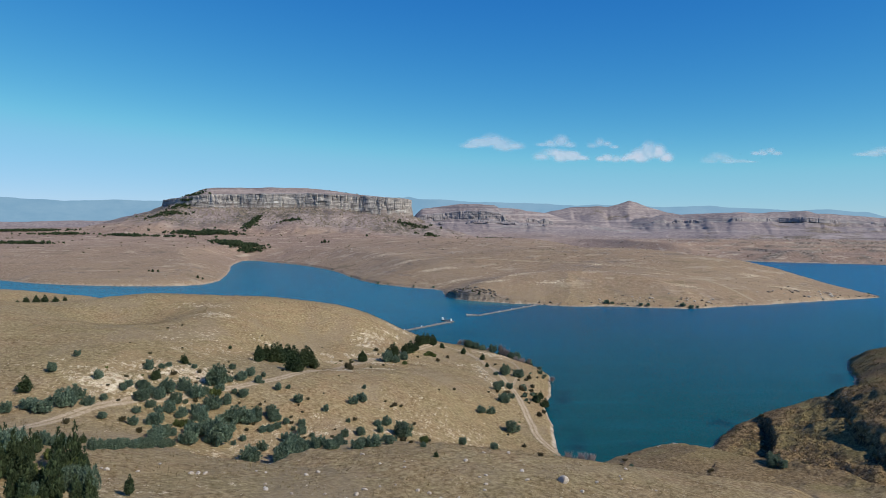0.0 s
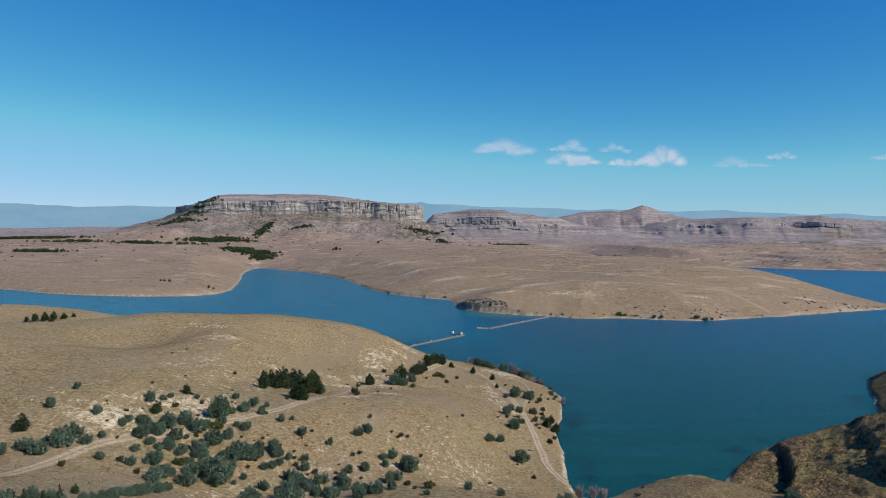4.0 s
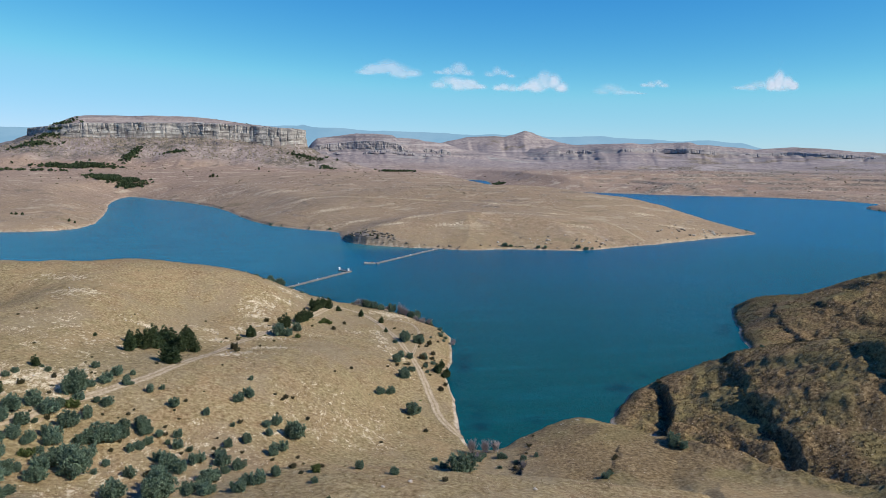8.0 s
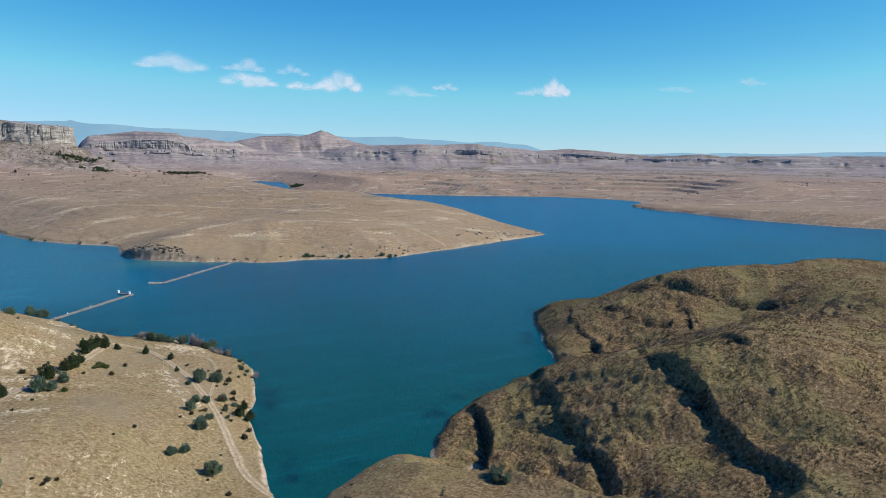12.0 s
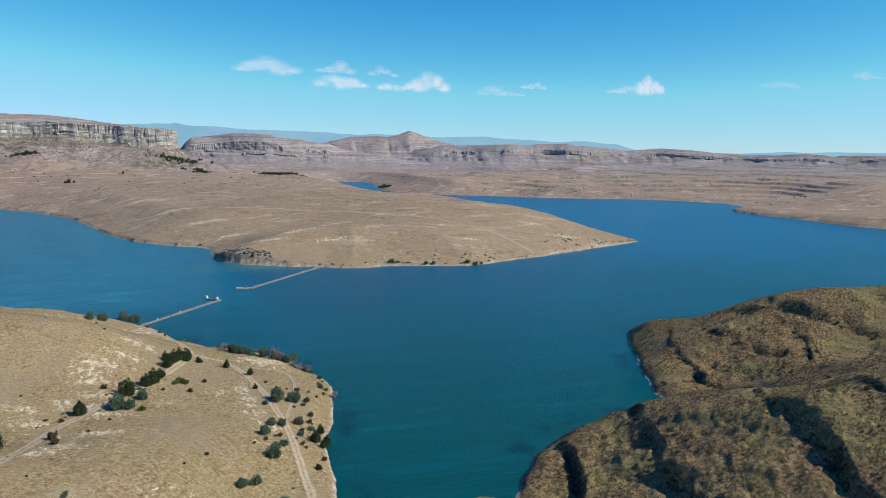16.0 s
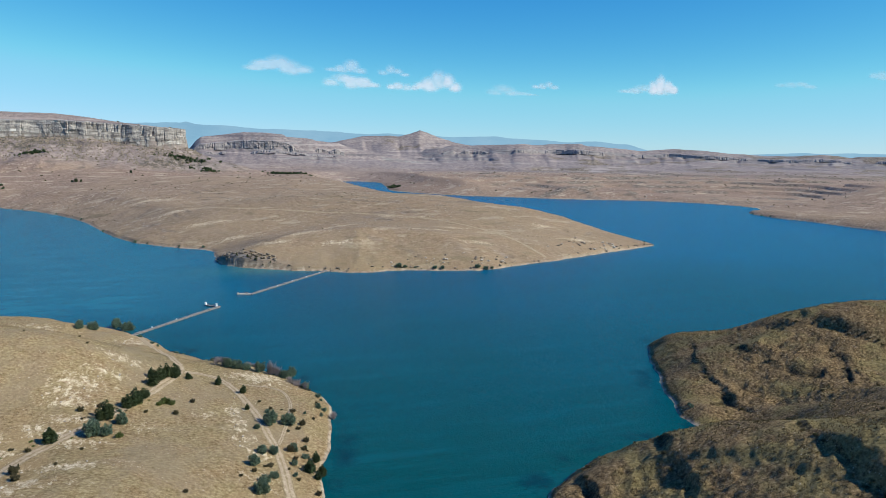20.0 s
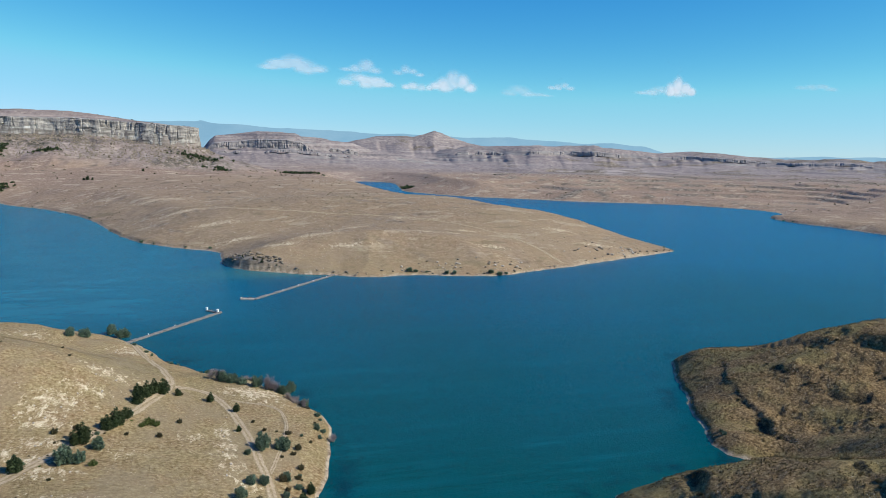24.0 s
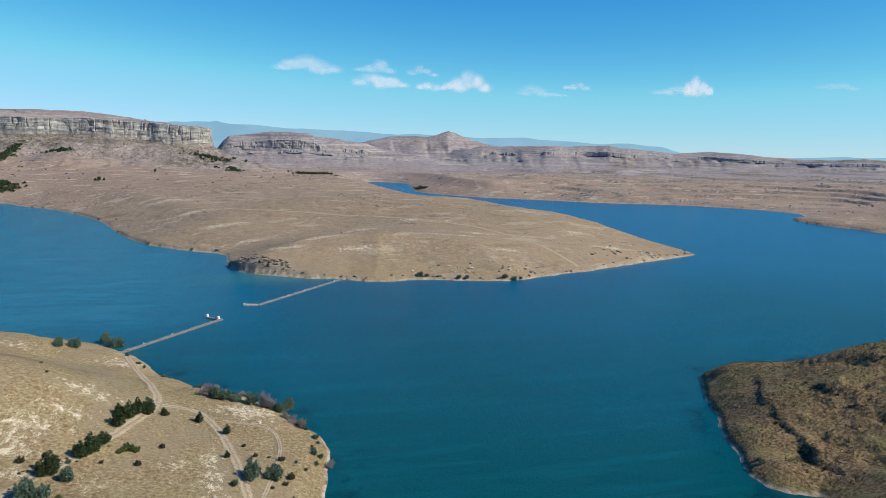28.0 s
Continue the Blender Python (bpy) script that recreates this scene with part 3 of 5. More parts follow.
    slope = foot - 0.37 * np.clip(md - 6, 0, None) + 0.00030 * np.clip(md, 0, 500) ** 2 - 12 * np.abs(fbm(x, y * 0.35, 75, 4, 56)) * smooth(md, 5, 60) * (1 - smooth(md, 200, 380))
    bench = foot + (rim - foot) * (0.55 * smooth(-md, -6, -1) + 0.45 * smooth(-md, 6, 11))
    mesa = np.where(md > 8, slope, np.where(md > -14, np.maximum(bench, slope), top))
    cliff = ((md < 7) & (md > -13)).astype(float)
    talus = smooth(260 - md, 0, 150) * (md > 7)
    hill = np.where(mesa > hill, mesa, hill)
    az, r = np.degrees(np.arctan2(x - 20, y - 60)), np.hypot(x - 20, y - 60)
    scars = cliff * (mesa >= hill)
    for line, radius, run, c, seed in ((BUTTE_LINE, 3500, 620, 0.20, 61), (PEAK_LINE, 4250, 900, 0.03, 62), (EAST_LINE, 3950, 800, 0.12, 63), (WEST_LINE, 4300, 900, 0.05, 64)):
        z, face = skyline(az, r, line, radius, run, c, seed)
        z = z + 3 * fbm(x, y, 170, 4, seed + 20) * smooth(z, 50, 90)
        face = 0.9 * face * (c > 0.1) * smooth(fbm(x, y, 200, 4, seed + 30), -0.3, 0.1)
        k = z / 17.0 + 0.6 * fbm(x, y, 300, 3, seed + 40)
        frac = k - np.floor(k)
        on = (0.8 if c > 0.04 and seed != 64 else 0.15) * smooth(fbm(x, y, 380, 3, seed + 50), -0.35, 0.05) * smooth(z, 55, 75)
        z = z * (1 - on) + on * (z + 17.0 * (smooth(frac, 0.55, 0.95) - frac))
        face = np.maximum(face, on * smooth(frac, 0.55, 0.68) * (1 - smooth(frac, 0.85, 0.95)))
        scars = np.where(z > hill, face, scars)
        hill = np.maximum(hill, z)
    # banks
    steep = (0.45 + 0.15 * fbm(x, y, 45, 3, 71) + 0.1 * east) * (1 - w) + w * (0.27 + 0.05 * fbm(x, y, 160, 2, 72) + 0.22 * np.exp(-((x - 425) / 80.0) ** 2 - ((y - 890) / 80.0) ** 2))
    bank = (0.7 + 0.3 * w + 1.4 * w * smooth(fbm(x, y, 70, 3, 73), -0.2, 0.3)) * smooth(d, 0, 2.5) + steep * np.clip(d, 0, None)
    # low crag at the peninsula's corner
    crag = np.exp(-(((x - 32) / 45.0) ** 2 + ((y - 762) / 34.0) ** 2))
    bank = bank + 5.5 * crag * smooth(d, 0.5, 3)
    bank = bank + 0.012 * np.clip(d - 60, 0, None) ** 1.6
    blend = np.clip(0.5 + 0.5 * (bank - hill) / 5.0, 0, 1)
    h = np.where(d > 0, bank * (1 - blend) + hill * blend - 5.0 * blend * (1 - blend), -0.25 * np.clip(-d, 0, 30) - 0.05)
    h = np.where(d > 0, np.maximum(h, np.minimum(0.15 * d, 0.5)), h)
    bare = np.zeros(x.shape)
    for k, (cx, cy, rx, ry) in enumerate(BARE_PATCHES + BARE_PATCHES_FAR):
        bare = np.maximum(bare, (0.41 if k < len(BARE_PATCHES) or cy > 700 else 0.31) * np.exp(-(((x - cx) / (1.25 * rx)) ** 2 + ((y - cy) / (1.25 * ry)) ** 2)))
    masks = {
        "rock": np.clip(scars + 0.85 * crag * smooth(d, 0, 2) * (1 - smooth(d, 9, 13)), 0, 1),
        # mauve grows with distance as painted haze; talus and mesa top are mauve themselves
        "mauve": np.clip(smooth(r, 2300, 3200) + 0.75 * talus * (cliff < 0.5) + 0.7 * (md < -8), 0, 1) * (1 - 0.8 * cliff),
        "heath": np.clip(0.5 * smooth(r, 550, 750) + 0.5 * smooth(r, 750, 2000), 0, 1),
        "tussock": np.maximum(east, 0.75 * smooth(x, 44, 66) * smooth(y, 165, 185) * (1 - smooth(y, 440, 470))),
        "shaded_scrub": np.clip(dark, 0, 1),
        "scrub": np.clip(0.85 * talus * smooth(fbm(x, y, 150, 3, 81), -0.15, 0.35), 0, 1),
        "ledge": np.clip(ledge * smooth(fbm(x, y, 60, 4, 43), -0.35, 0.1) + 0.55 * lip * smooth(fbm(x, y, 18, 3, 45), -0.1, 0.3), 0, 1),
        "wet": 1 - smooth(h, 0.35, 0.9),
        "bare": np.clip(bare + 0.20 + 0.22 * smooth(fbm(x, y, 45, 4, 83), 0.1, 0.5) * (1 - smooth(r, 420, 620)), 0, 1) * (1 - 0.8 * east),
    }
    return h, masks


def ground_sheet():
    """One sheet round the camera's path, finer where it is nearer."""
    az = np.concatenate([np.arange(-36, 62, 0.11), np.arange(62, 324, 3.0)])
    r = np.concatenate([np.linspace(1, 60, 14), np.exp(np.arange(math.log(64), math.log(2140), 0.0046)), np.arange(2140, 2460, 4.5), np.exp(np.arange(math.log(2465), math.log(4760), 0.0055))])
    a, rr = np.meshgrid(np.radians(az), r)
    x, y = (12 + rr * np.sin(a)).ravel(), (50 + rr * np.cos(a)).ravel()
    done = [land(x[k:k + 30000], y[k:k + 30000]) for k in range(0, len(x), 30000)]
    z = np.concatenate([q[0] for q in done])
    masks = {name: np.concatenate([q[1][name] for q in done]) for name in done[0][1]}
    rows, cols = len(r), len(az)
    i, j = np.meshgrid(np.arange(rows - 1), np.arange(cols), indexing="ij")
    j2 = (j + 1) % cols
    quads = np.stack([i * cols + j, i * cols + j2, (i + 1) * cols + j2, (i + 1) * cols + j], -1).reshape(-1, 4)[:, ::-1]
    me = bpy.data.meshes.new("ground")
    me.vertices.add(len(x))
    me.vertices.foreach_set("co", np.stack([x, y, z], -1).ravel().astype(np.float32))
    me.loops.add(quads.size)
    me.loops.foreach_set("vertex_index", quads.ravel().astype(np.int32))
    me.polygons.add(len(quads))
    me.polygons.foreach_set("loop_start", np.arange(0, quads.size, 4, dtype=np.int32))
    me.polygons.foreach_set("use_smooth", np.ones(len(quads), bool))
    for name, v in masks.items():
        me.attributes.new(name, "FLOAT", "POINT").data.foreach_set("value", v.astype(np.float32))
    me.update(calc_edges=True)
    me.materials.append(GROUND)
    return tagged(new("ground", me), "dry winter grassland with bare sandstone and low shrubs", "ground", kind="structure")


def mesh_object(name, bm, mat, parent=None):
    me = bpy.data.meshes.new(name)
    bm.to_mesh(me)
    bm.free()
    if mat:
        me.materials.append(mat)
    ob = new(name, me)
    ob.parent = parent
    return ob


ground = ground_sheet()


def rock_face_material(name, hazy):
    """Jointed and bedded stone; hazy: share of air haze painted into its colour."""
    m, n, l, b = material(name, 0.95, 0.1)
    p = position(n)
    stone = ramp(n, l, tex_noise(n, l, stretched(n, l, p, 0.03, 0.03, 0.12), 1.0, 8, 0.75), [(0.36, (0.11, 0.10, 0.095)), (0.46, (0.25, 0.228, 0.205)), (0.55, (0.37, 0.34, 0.30)), (0.66, (0.56, 0.50, 0.42))])
    joint = tex_noise(n, l, stretched(n, l, p, 0.06, 0.06, 0.012), 1.0, 7, 0.75)
    stone = mix(n, l, ramp(n, l, joint, [(0.34, (0.7, 0.7, 0.7)), (0.41, (0, 0, 0))]), stone, (0.10, 0.095, 0.095))
    beds = tex_noise(n, l, stretched(n, l, p, 0.004, 0.004, 0.28), 1.0, 5, 0.7)
    stone = mix(n, l, ramp(n, l, beds, [(0.36, (0.7, 0.7, 0.7)), (0.42, (0, 0, 0))]), stone, (0.09, 0.082, 0.078))
    stone = mix(n, l, ramp(n, l, beds, [(0.60, (0, 0, 0)), (0.66, (0.6, 0.6, 0.6))]), stone, (0.58, 0.52, 0.43))
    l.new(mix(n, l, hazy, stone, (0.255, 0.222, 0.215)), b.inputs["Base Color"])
    bump(n, l, b, tex_noise(n, l, p, 0.12, 8, 0.75), 3.0, 0.8)
    return m


CLIFF, FAR_CLIFF = rock_face_material("sandstone_cliff", 0.12), rock_face_material("hazed_sandstone_cliff", 0.68)


def rock_band(px, py, nx, ny, low, high, lean, cell, seed, label, stone):
    """A standing band of jointed sandstone along a line, n pointing out of the rock."""
    s = np.concatenate([[0], np.cumsum(np.hypot(np.diff(px), np.diff(py)))])
    rows = max(8, int(np.max(high - low) / cell))
    v = np.linspace(0, 1, rows)
    S, V = np.meshgrid(s, v)
    z = low + (high - low) * V
    block = np.floor(S / 17.0 + 0.8 * fbm(S, z, 30, 2, seed))
    out = 5.0 * hashed(block, np.floor(z / 14.0 + 0.3 * block), seed) * (0.3 + 0.7 * smooth(fbm(S, z, 110, 2, seed + 6), -0.3, 0.3)) + 4.5 * fbm(S, z * 0.25, 26, 4, seed + 1) - 4.0 * smooth(1 - np.abs(fbm(S, z * 0.08, 20, 3, seed + 2)), 0.88, 1.0)
    out = out + 2.6 * value_noise(z / 6.0 + fbm(S, z, 90, 2, seed + 3), S / 60.0, seed + 4) + lean * (1 - V)
    back = np.where(V > 0.999, -16.0, 0.0)
    x, y = px + nx * (out + back), py + ny * (out + back)
    cols = len(px)
    i, j = np.meshgrid(np.arange(rows - 1), np.arange(cols - 1), indexing="ij")
    q = np.stack([i * cols + j, i * cols + j + 1, (i + 1) * cols + j + 1, (i + 1) * cols + j], -1).reshape(-1, 4)
    me = bpy.data.meshes.new("cliff")
    me.from_pydata(np.stack([x, y, z + 1.5 * fbm(S, S * 0, 20, 3, seed + 5) * V], -1).reshape(-1, 3).tolist(), [], q.tolist())
    me.materials.append(stone)
    return tagged(new("cliff", me), label, "cliff", kind="structure")


def mesa_cliff():
    p = MESA[(MESA[:, 1] < 2560) & (MESA[:, 0] < -95)]
    at = np.concatenate([[0], np.cumsum(np.hypot(*np.diff(p, axis=0).T))])
    s = np.arange(0, at[-1], 2.2)
    x, y = np.interp(s, at, p[:, 0]), np.interp(s, at, p[:, 1])
    tx, ty = np.gradient(x), np.gradient(y)
    k = np.hypot(tx, ty)
    nx, ny = ty / k, -tx / k
    w = np.exp(-np.linspace(-2, 2, 15) ** 2)
    nx, ny = np.convolve(np.pad(nx, 7, "edge"), w / w.sum(), "valid"), np.convolve(np.pad(ny, 7, "edge"), w / w.sum(), "valid")
    off = -mesa_rough(x, y) - 3.0
    return rock_band(x + nx * off, y + ny * off, nx, ny, mesa_foot(x) - 9, mesa_rim(x) + 1, 7.0, 2.2, 500, "grey sandstone cliff round the flat-topped mesa", CLIFF)


def range_cliff(line, radius, run, cliff, seed, az0, az1, label, back=0.145, foot=0.70, head=0.765):
    az = np.arange(az0, az1, 0.05)
    a, z = np.array(line).T
    crest = np.interp(az, a, z)
    rr = radius + 170 * fbm(az, az * 0 + seed, 6.0, 2, seed) - back * run
    q = np.radians(az)
    shown = smooth(fbm(az, az * 0, 2.4, 4, seed + 9 + int(100 * back)), -0.55, -0.05)
    low, high = 40 + (crest - 40) * (foot - cliff), 40 + (crest - 40) * head
    drop = 26 * (1 - shown)
    rr = rr + 6
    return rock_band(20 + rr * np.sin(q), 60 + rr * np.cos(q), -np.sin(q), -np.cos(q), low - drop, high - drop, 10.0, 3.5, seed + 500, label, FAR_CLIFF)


mesa_cliff()
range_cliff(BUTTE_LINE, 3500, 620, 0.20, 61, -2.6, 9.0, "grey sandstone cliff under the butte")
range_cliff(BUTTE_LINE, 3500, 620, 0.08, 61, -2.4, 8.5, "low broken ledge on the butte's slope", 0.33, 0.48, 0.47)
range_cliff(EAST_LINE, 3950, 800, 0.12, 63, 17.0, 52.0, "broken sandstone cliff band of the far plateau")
def mesh_from(name, v, f, mat, smooth_faces=False):
    me = bpy.data.meshes.new(name)
    me.from_pydata(np.asarray(v).tolist(), [], np.asarray(f).tolist())
    if smooth_faces:
        me.polygons.foreach_set("use_smooth", np.ones(len(me.polygons), bool))
    me.materials.append(mat)
    return me


def water_sheet():
    """The reservoir's level surface, finer where the shallows show."""
    gx = np.concatenate([np.linspace(-1600, -140, 30), np.arange(-130, 560, 6.0), np.linspace(570, 1600, 40)])
    gy = np.concatenate([np.linspace(-100, 190, 8), np.arange(200, 900, 6.0), np.linspace(910, 3100, 80)])
    x, y = (q.ravel() for q in np.meshgrid(gx, gy))
    d = -sunk(x, y, SHORE)
    nx, ny = len(gx), len(gy)
    i, j = np.meshgrid(np.arange(ny - 1), np.arange(nx - 1), indexing="ij")
    f = np.stack([i * nx + j, i * nx + j + 1, (i + 1) * nx + j + 1, (i + 1) * nx + j], -1).reshape(-1, 4)
    me = mesh_from("water", np.stack([x, y, 0 * x], -1), f, WATER)
    west = np.exp(-(((x - 55) / 62.0) ** 2 + ((y - 728) / 26.0) ** 2))
    for name, v in (("weed", smooth(d, 1, 5) * (1 - smooth(d, 7, 15)) * (y < 480)), ("silt", np.clip(1.1 * west + 0.25 * (1 - smooth(d, 2, 14)), 0, 1) * (y > 500))):
        me.attributes.new(name, "FLOAT", "POINT").data.foreach_set("value", v.astype(np.float32))
    return tagged(new("water", me), "calm teal-blue reservoir water", "water", kind="structure")


water = water_sheet()


# ---- materials of the things ----
def leaf_material(name, dark, light, rough=0.75):
    m, n, l, b = material(name, rough, 0.25)
    info, p = n.new("ShaderNodeObjectInfo"), position(n)
    isle = n.new("ShaderNodeNewGeometry").outputs["Random Per Island"]
    col = mix(n, l, isle, dark, light)
    col = mix(n, l, calc(n, l, "MULTIPLY", info.outputs["Random"], 0.5), col, tuple(0.6 * a + 0.4 * c for a, c in zip(dark, (0.13, 0.13, 0.045))))
    l.new(col, b.inputs["Base Color"])
    thin, both = n.new("ShaderNodeBsdfTranslucent"), n.new("ShaderNodeMixShader")
    l.new(col, thin.inputs["Color"])
    both.inputs["Fac"].default_value = 0.45
    l.new(b.outputs["BSDF"], both.inputs[1])
    l.new(thin.outputs["BSDF"], both.inputs[2])
    l.new(both.outputs["Shader"], n["Material Output"].inputs["Surface"])
    return m


def plain_material(name, a, c, scale, rough=0.9, spec=0.2, relief=0.0):
    m, n, l, b = material(name, rough, spec)
    p = position(n)
    l.new(ramp(n, l, tex_noise(n, l, p, scale, 6, 0.65), [(0.3, a), (0.7, c)]), b.inputs["Base Color"])
    if relief:
        bump(n, l, b, tex_noise(n, l, p, scale * 2, 6, 0.7), relief, 0.6)
    return m


WATTLE_LEAF = leaf_material("wattle_leaf", (0.058, 0.100, 0.072), (0.285, 0.375, 0.255))
CONIFER_LEAF = leaf_material("conifer_leaf", (0.024, 0.042, 0.020), (0.10, 0.14, 0.062))
BRIGHT_LEAF = leaf_material("bright_leaf", (0.07, 0.095, 0.03), (0.24, 0.28, 0.09))
BROWN_LEAF = leaf_material("brown_leaf", (0.065, 0.058, 0.032), (0.20, 0.165, 0.095))
TWIG = leaf_material("bare_twig", (0.34, 0.285, 0.285), (0.58, 0.51, 0.51))
BARK = plain_material("bark", (0.05, 0.04, 0.03), (0.12, 0.09, 0.07), 3.0)
STONE = plain_material("sandstone", (0.30, 0.24, 0.18), (0.56, 0.50, 0.42), 0.8, relief=0.2)
DARK_STONE = plain_material("weathered_stone", (0.075, 0.062, 0.048), (0.30, 0.24, 0.18), 0.6, relief=0.3)
CONCRETE = plain_material("weathered_concrete", (0.085, 0.078, 0.07), (0.30, 0.27, 0.24), 0.9, relief=0.1)
WHITE = plain_material("white_paint", (0.62, 0.62, 0.60), (0.80, 0.80, 0.78), 1.5)
GRASS = leaf_material("dry_grass_blade", (0.265, 0.192, 0.095), (0.37, 0.280, 0.148))
TUSSOCK = leaf_material("tussock_blade", (0.115, 0.080, 0.039), (0.225, 0.162, 0.083))


# ---- plants ----
def tufts(points, ways, size, rng, blades=3, slim=0.35):
    """Small fans of pointed leaves, one at each point along its way."""
    n = len(points)
    p, w = np.repeat(points, blades, 0), np.repeat(ways, blades, 0)
    w = w + rng.normal(0, 0.55, w.shape)
    w /= np.linalg.norm(w, axis=1, keepdims=True)
    side = np.cross(w, rng.normal(0, 1, w.shape))
    side /= np.linalg.norm(side, axis=1, keepdims=True) + 1e-9
    s = (np.repeat(size, blades) * rng.uniform(0.7, 1.4, n * blades))[:, None]
    v = np.stack([p - side * s * slim, p + side * s * slim, p + w * s], 1).reshape(-1, 3)
    return v, np.arange(len(v)).reshape(-1, 3)


def lumps(rng, centres, radii, squash=0.9):
    """Knobbly cores inside a crown."""
    bm = bmesh.new()
    for c, r in zip(centres, radii):
        got = bmesh.ops.create_icosphere(bm, subdivisions=1, radius=1.0)
        for v in got["verts"]:
            v.co = Vector(c) + v.co * float(r * rng.uniform(0.75, 1.05)) * 1.0
            v.co.z = c[2] + (v.co.z - c[2]) * squash
    bm.verts.index_update()
    v = np.array([q.co for q in bm.verts])
    f = [[q.index for q in p.verts] for p in bm.faces]
    bm.free()
    return v, np.array(f)


def crown_mesh(kind, mat, seed):
    """Feathery shoots that rise from the base, set with small pointed leaves, round knobbly cores."""
    rng = np.random.default_rng(seed)
    shoots, spread, reach, per, size, slim = {
        "round": (13, 0.30, 0.13, 62, 0.105, 0.17), "cone": (7, 0.15, 0.17, 110, 0.070, 0.26), "low": (9, 0.28, 0.13, 50, 0.085, 0.26)}[kind]
    pts, ways, cores, radii = [], [], [], []
    for k in range(shoots):
        a, off = 2.4 * k + rng.uniform(-0.5, 0.5), spread * math.sqrt((k + 0.2) / shoots) * rng.uniform(0.8, 1.1)
        high = rng.uniform(0.62, 1.0) * (1.0 - 0.9 * off) if kind != "low" else rng.uniform(0.28, 0.5)
        if kind == "cone" and k == 0:
            high = 1.05
        foot = np.array((off * math.cos(a), off * math.sin(a), 0.03))
        tip = np.array((1.45 * off * math.cos(a), 1.45 * off * math.sin(a), high))
        u = rng.uniform(0.04, 1.0, per) ** 0.8
        wide = reach * rng.uniform(0.8, 1.25) * np.sin(np.pi * np.clip(0.12 + 0.88 * u, 0, 1) ** 0.75) + 0.012
        t = rng.uniform(0, 6.283, per)
        side = np.stack([np.cos(t), np.sin(t), np.zeros(per)], 1)
        pts.append(foot + (tip - foot) * u[:, None] + side * (wide * rng.uniform(0.55, 1.1, per))[:, None])
        ways.append(side * 0.65 + (0, 0, 0.9))
        for c in (0.25, 0.5, 0.72):
            cores.append(foot + (tip - foot) * c)
            radii.append(reach * (0.72 if c < 0.6 else 0.45))
    v, f = tufts(np.vstack(pts), np.vstack(ways), np.full(per * shoots, size), rng, 3, slim)
    v2, f2 = lumps(rng, cores, radii, 1.2)
    return mesh_from("crown", np.vstack([v, v2]), np.vstack([f, f2 + len(v)]), mat)


def twig_mesh(seed):
    """A bare crown: upright forking twigs."""
    rng = np.random.default_rng(seed)
    v, f = [], []

    def stick(a, b, r):
        w = (b - a) / (np.linalg.norm(b - a) + 1e-9)
        s = np.cross(w, (0.3, 0.9, 0.1))
        s /= np.linalg.norm(s)
        t = np.cross(w, s)
        i = len(v)
        v.extend([a + s * r, a - 0.5 * s * r + 0.87 * t * r, a - 0.5 * s * r - 0.87 * t * r, b])
        f.extend([(i, i + 1, i + 3), (i + 1, i + 2, i + 3), (i + 2, i, i + 3)])

    for _ in range(30):
        a = np.array([rng.normal(0, 0.12), rng.normal(0, 0.12), rng.uniform(0.05, 0.35)])
        b = a + np.array([rng.normal(0, 0.2), rng.normal(0, 0.2), rng.uniform(0.4, 0.85)])
        stick(a, b, 0.018)
        for _ in range(22):
            q = a + (b - a) * rng.uniform(0.15, 0.95)
            e = q + np.array([rng.normal(0, 0.11), rng.normal(0, 0.11), rng.uniform(0.08, 0.32)])
            stick(q, e, 0.012)
    return mesh_from("crown", v, f, TWIG)


def trunk_mesh(h, r, seed):
    rng = np.random.default_rng(seed)
    bm = bmesh.new()

    def limb(a, b, r0, r1):
        way = (b - a)
        m = Matrix.Translation((a + b) / 2) @ way.to_track_quat("Z", "Y").to_matrix().to_4x4()
        bmesh.ops.create_cone(bm, segments=7, radius1=r0, radius2=r1, depth=way.length, cap_ends=True, matrix=m)

    top = Vector((0.03, 0.02, h))
    limb(Vector((0, 0, -0.12)), top, r, r * 0.55)
    for k in range(4):
        a = rng.uniform(0, 6.283)
        limb(top * rng.uniform(0.6, 1.0), top + Vector((0.2 * math.cos(a), 0.2 * math.sin(a), 0.25)), r * 0.5, r * 0.2)
    me = bpy.data.meshes.new("trunk")
    bm.to_mesh(me)
    bm.free()
    me.materials.append(BARK)
    return me


def plant(name, crown, trunk, label, category, group):
    ob = tagged(new(name), label, category, group)
    for part_name, me in (("trunk", trunk), ("crown", crown)):
        p = new(part_name, me)
        p.parent = ob
    return ob


def plant_all(spots, kinds, stretch=(0.85, 1.15), seed=5, sink=0.03):
    """Sets out plants, each spot's width in metres; kinds are first plants to copy."""
    rng = np.random.default_rng(seed)
    xy = np.array([s[:2] for s in spots], float)
    z = np.maximum(land(xy[:, 0], xy[:, 1])[0], 0.0)
    firsts = [None] * len(kinds)
    for (x, y, w), h in zip(spots, z):
        k = int(rng.integers(len(kinds)))
        up = w * rng.uniform(*stretch)
        m = pose(x, y, h - sink * w, 0, 0, rng.uniform(0, 360)) @ Matrix.Diagonal((w, w, up, 1))
        if firsts[k] is None:
            firsts[k] = plant(*kinds[k])
            firsts[k].matrix_basis = m
        else:
            made = copy_thing(firsts[k], pose(x, y, h - sink * w, 0, 0, rng.uniform(0, 360)))
            made.scale = (w, w, up)


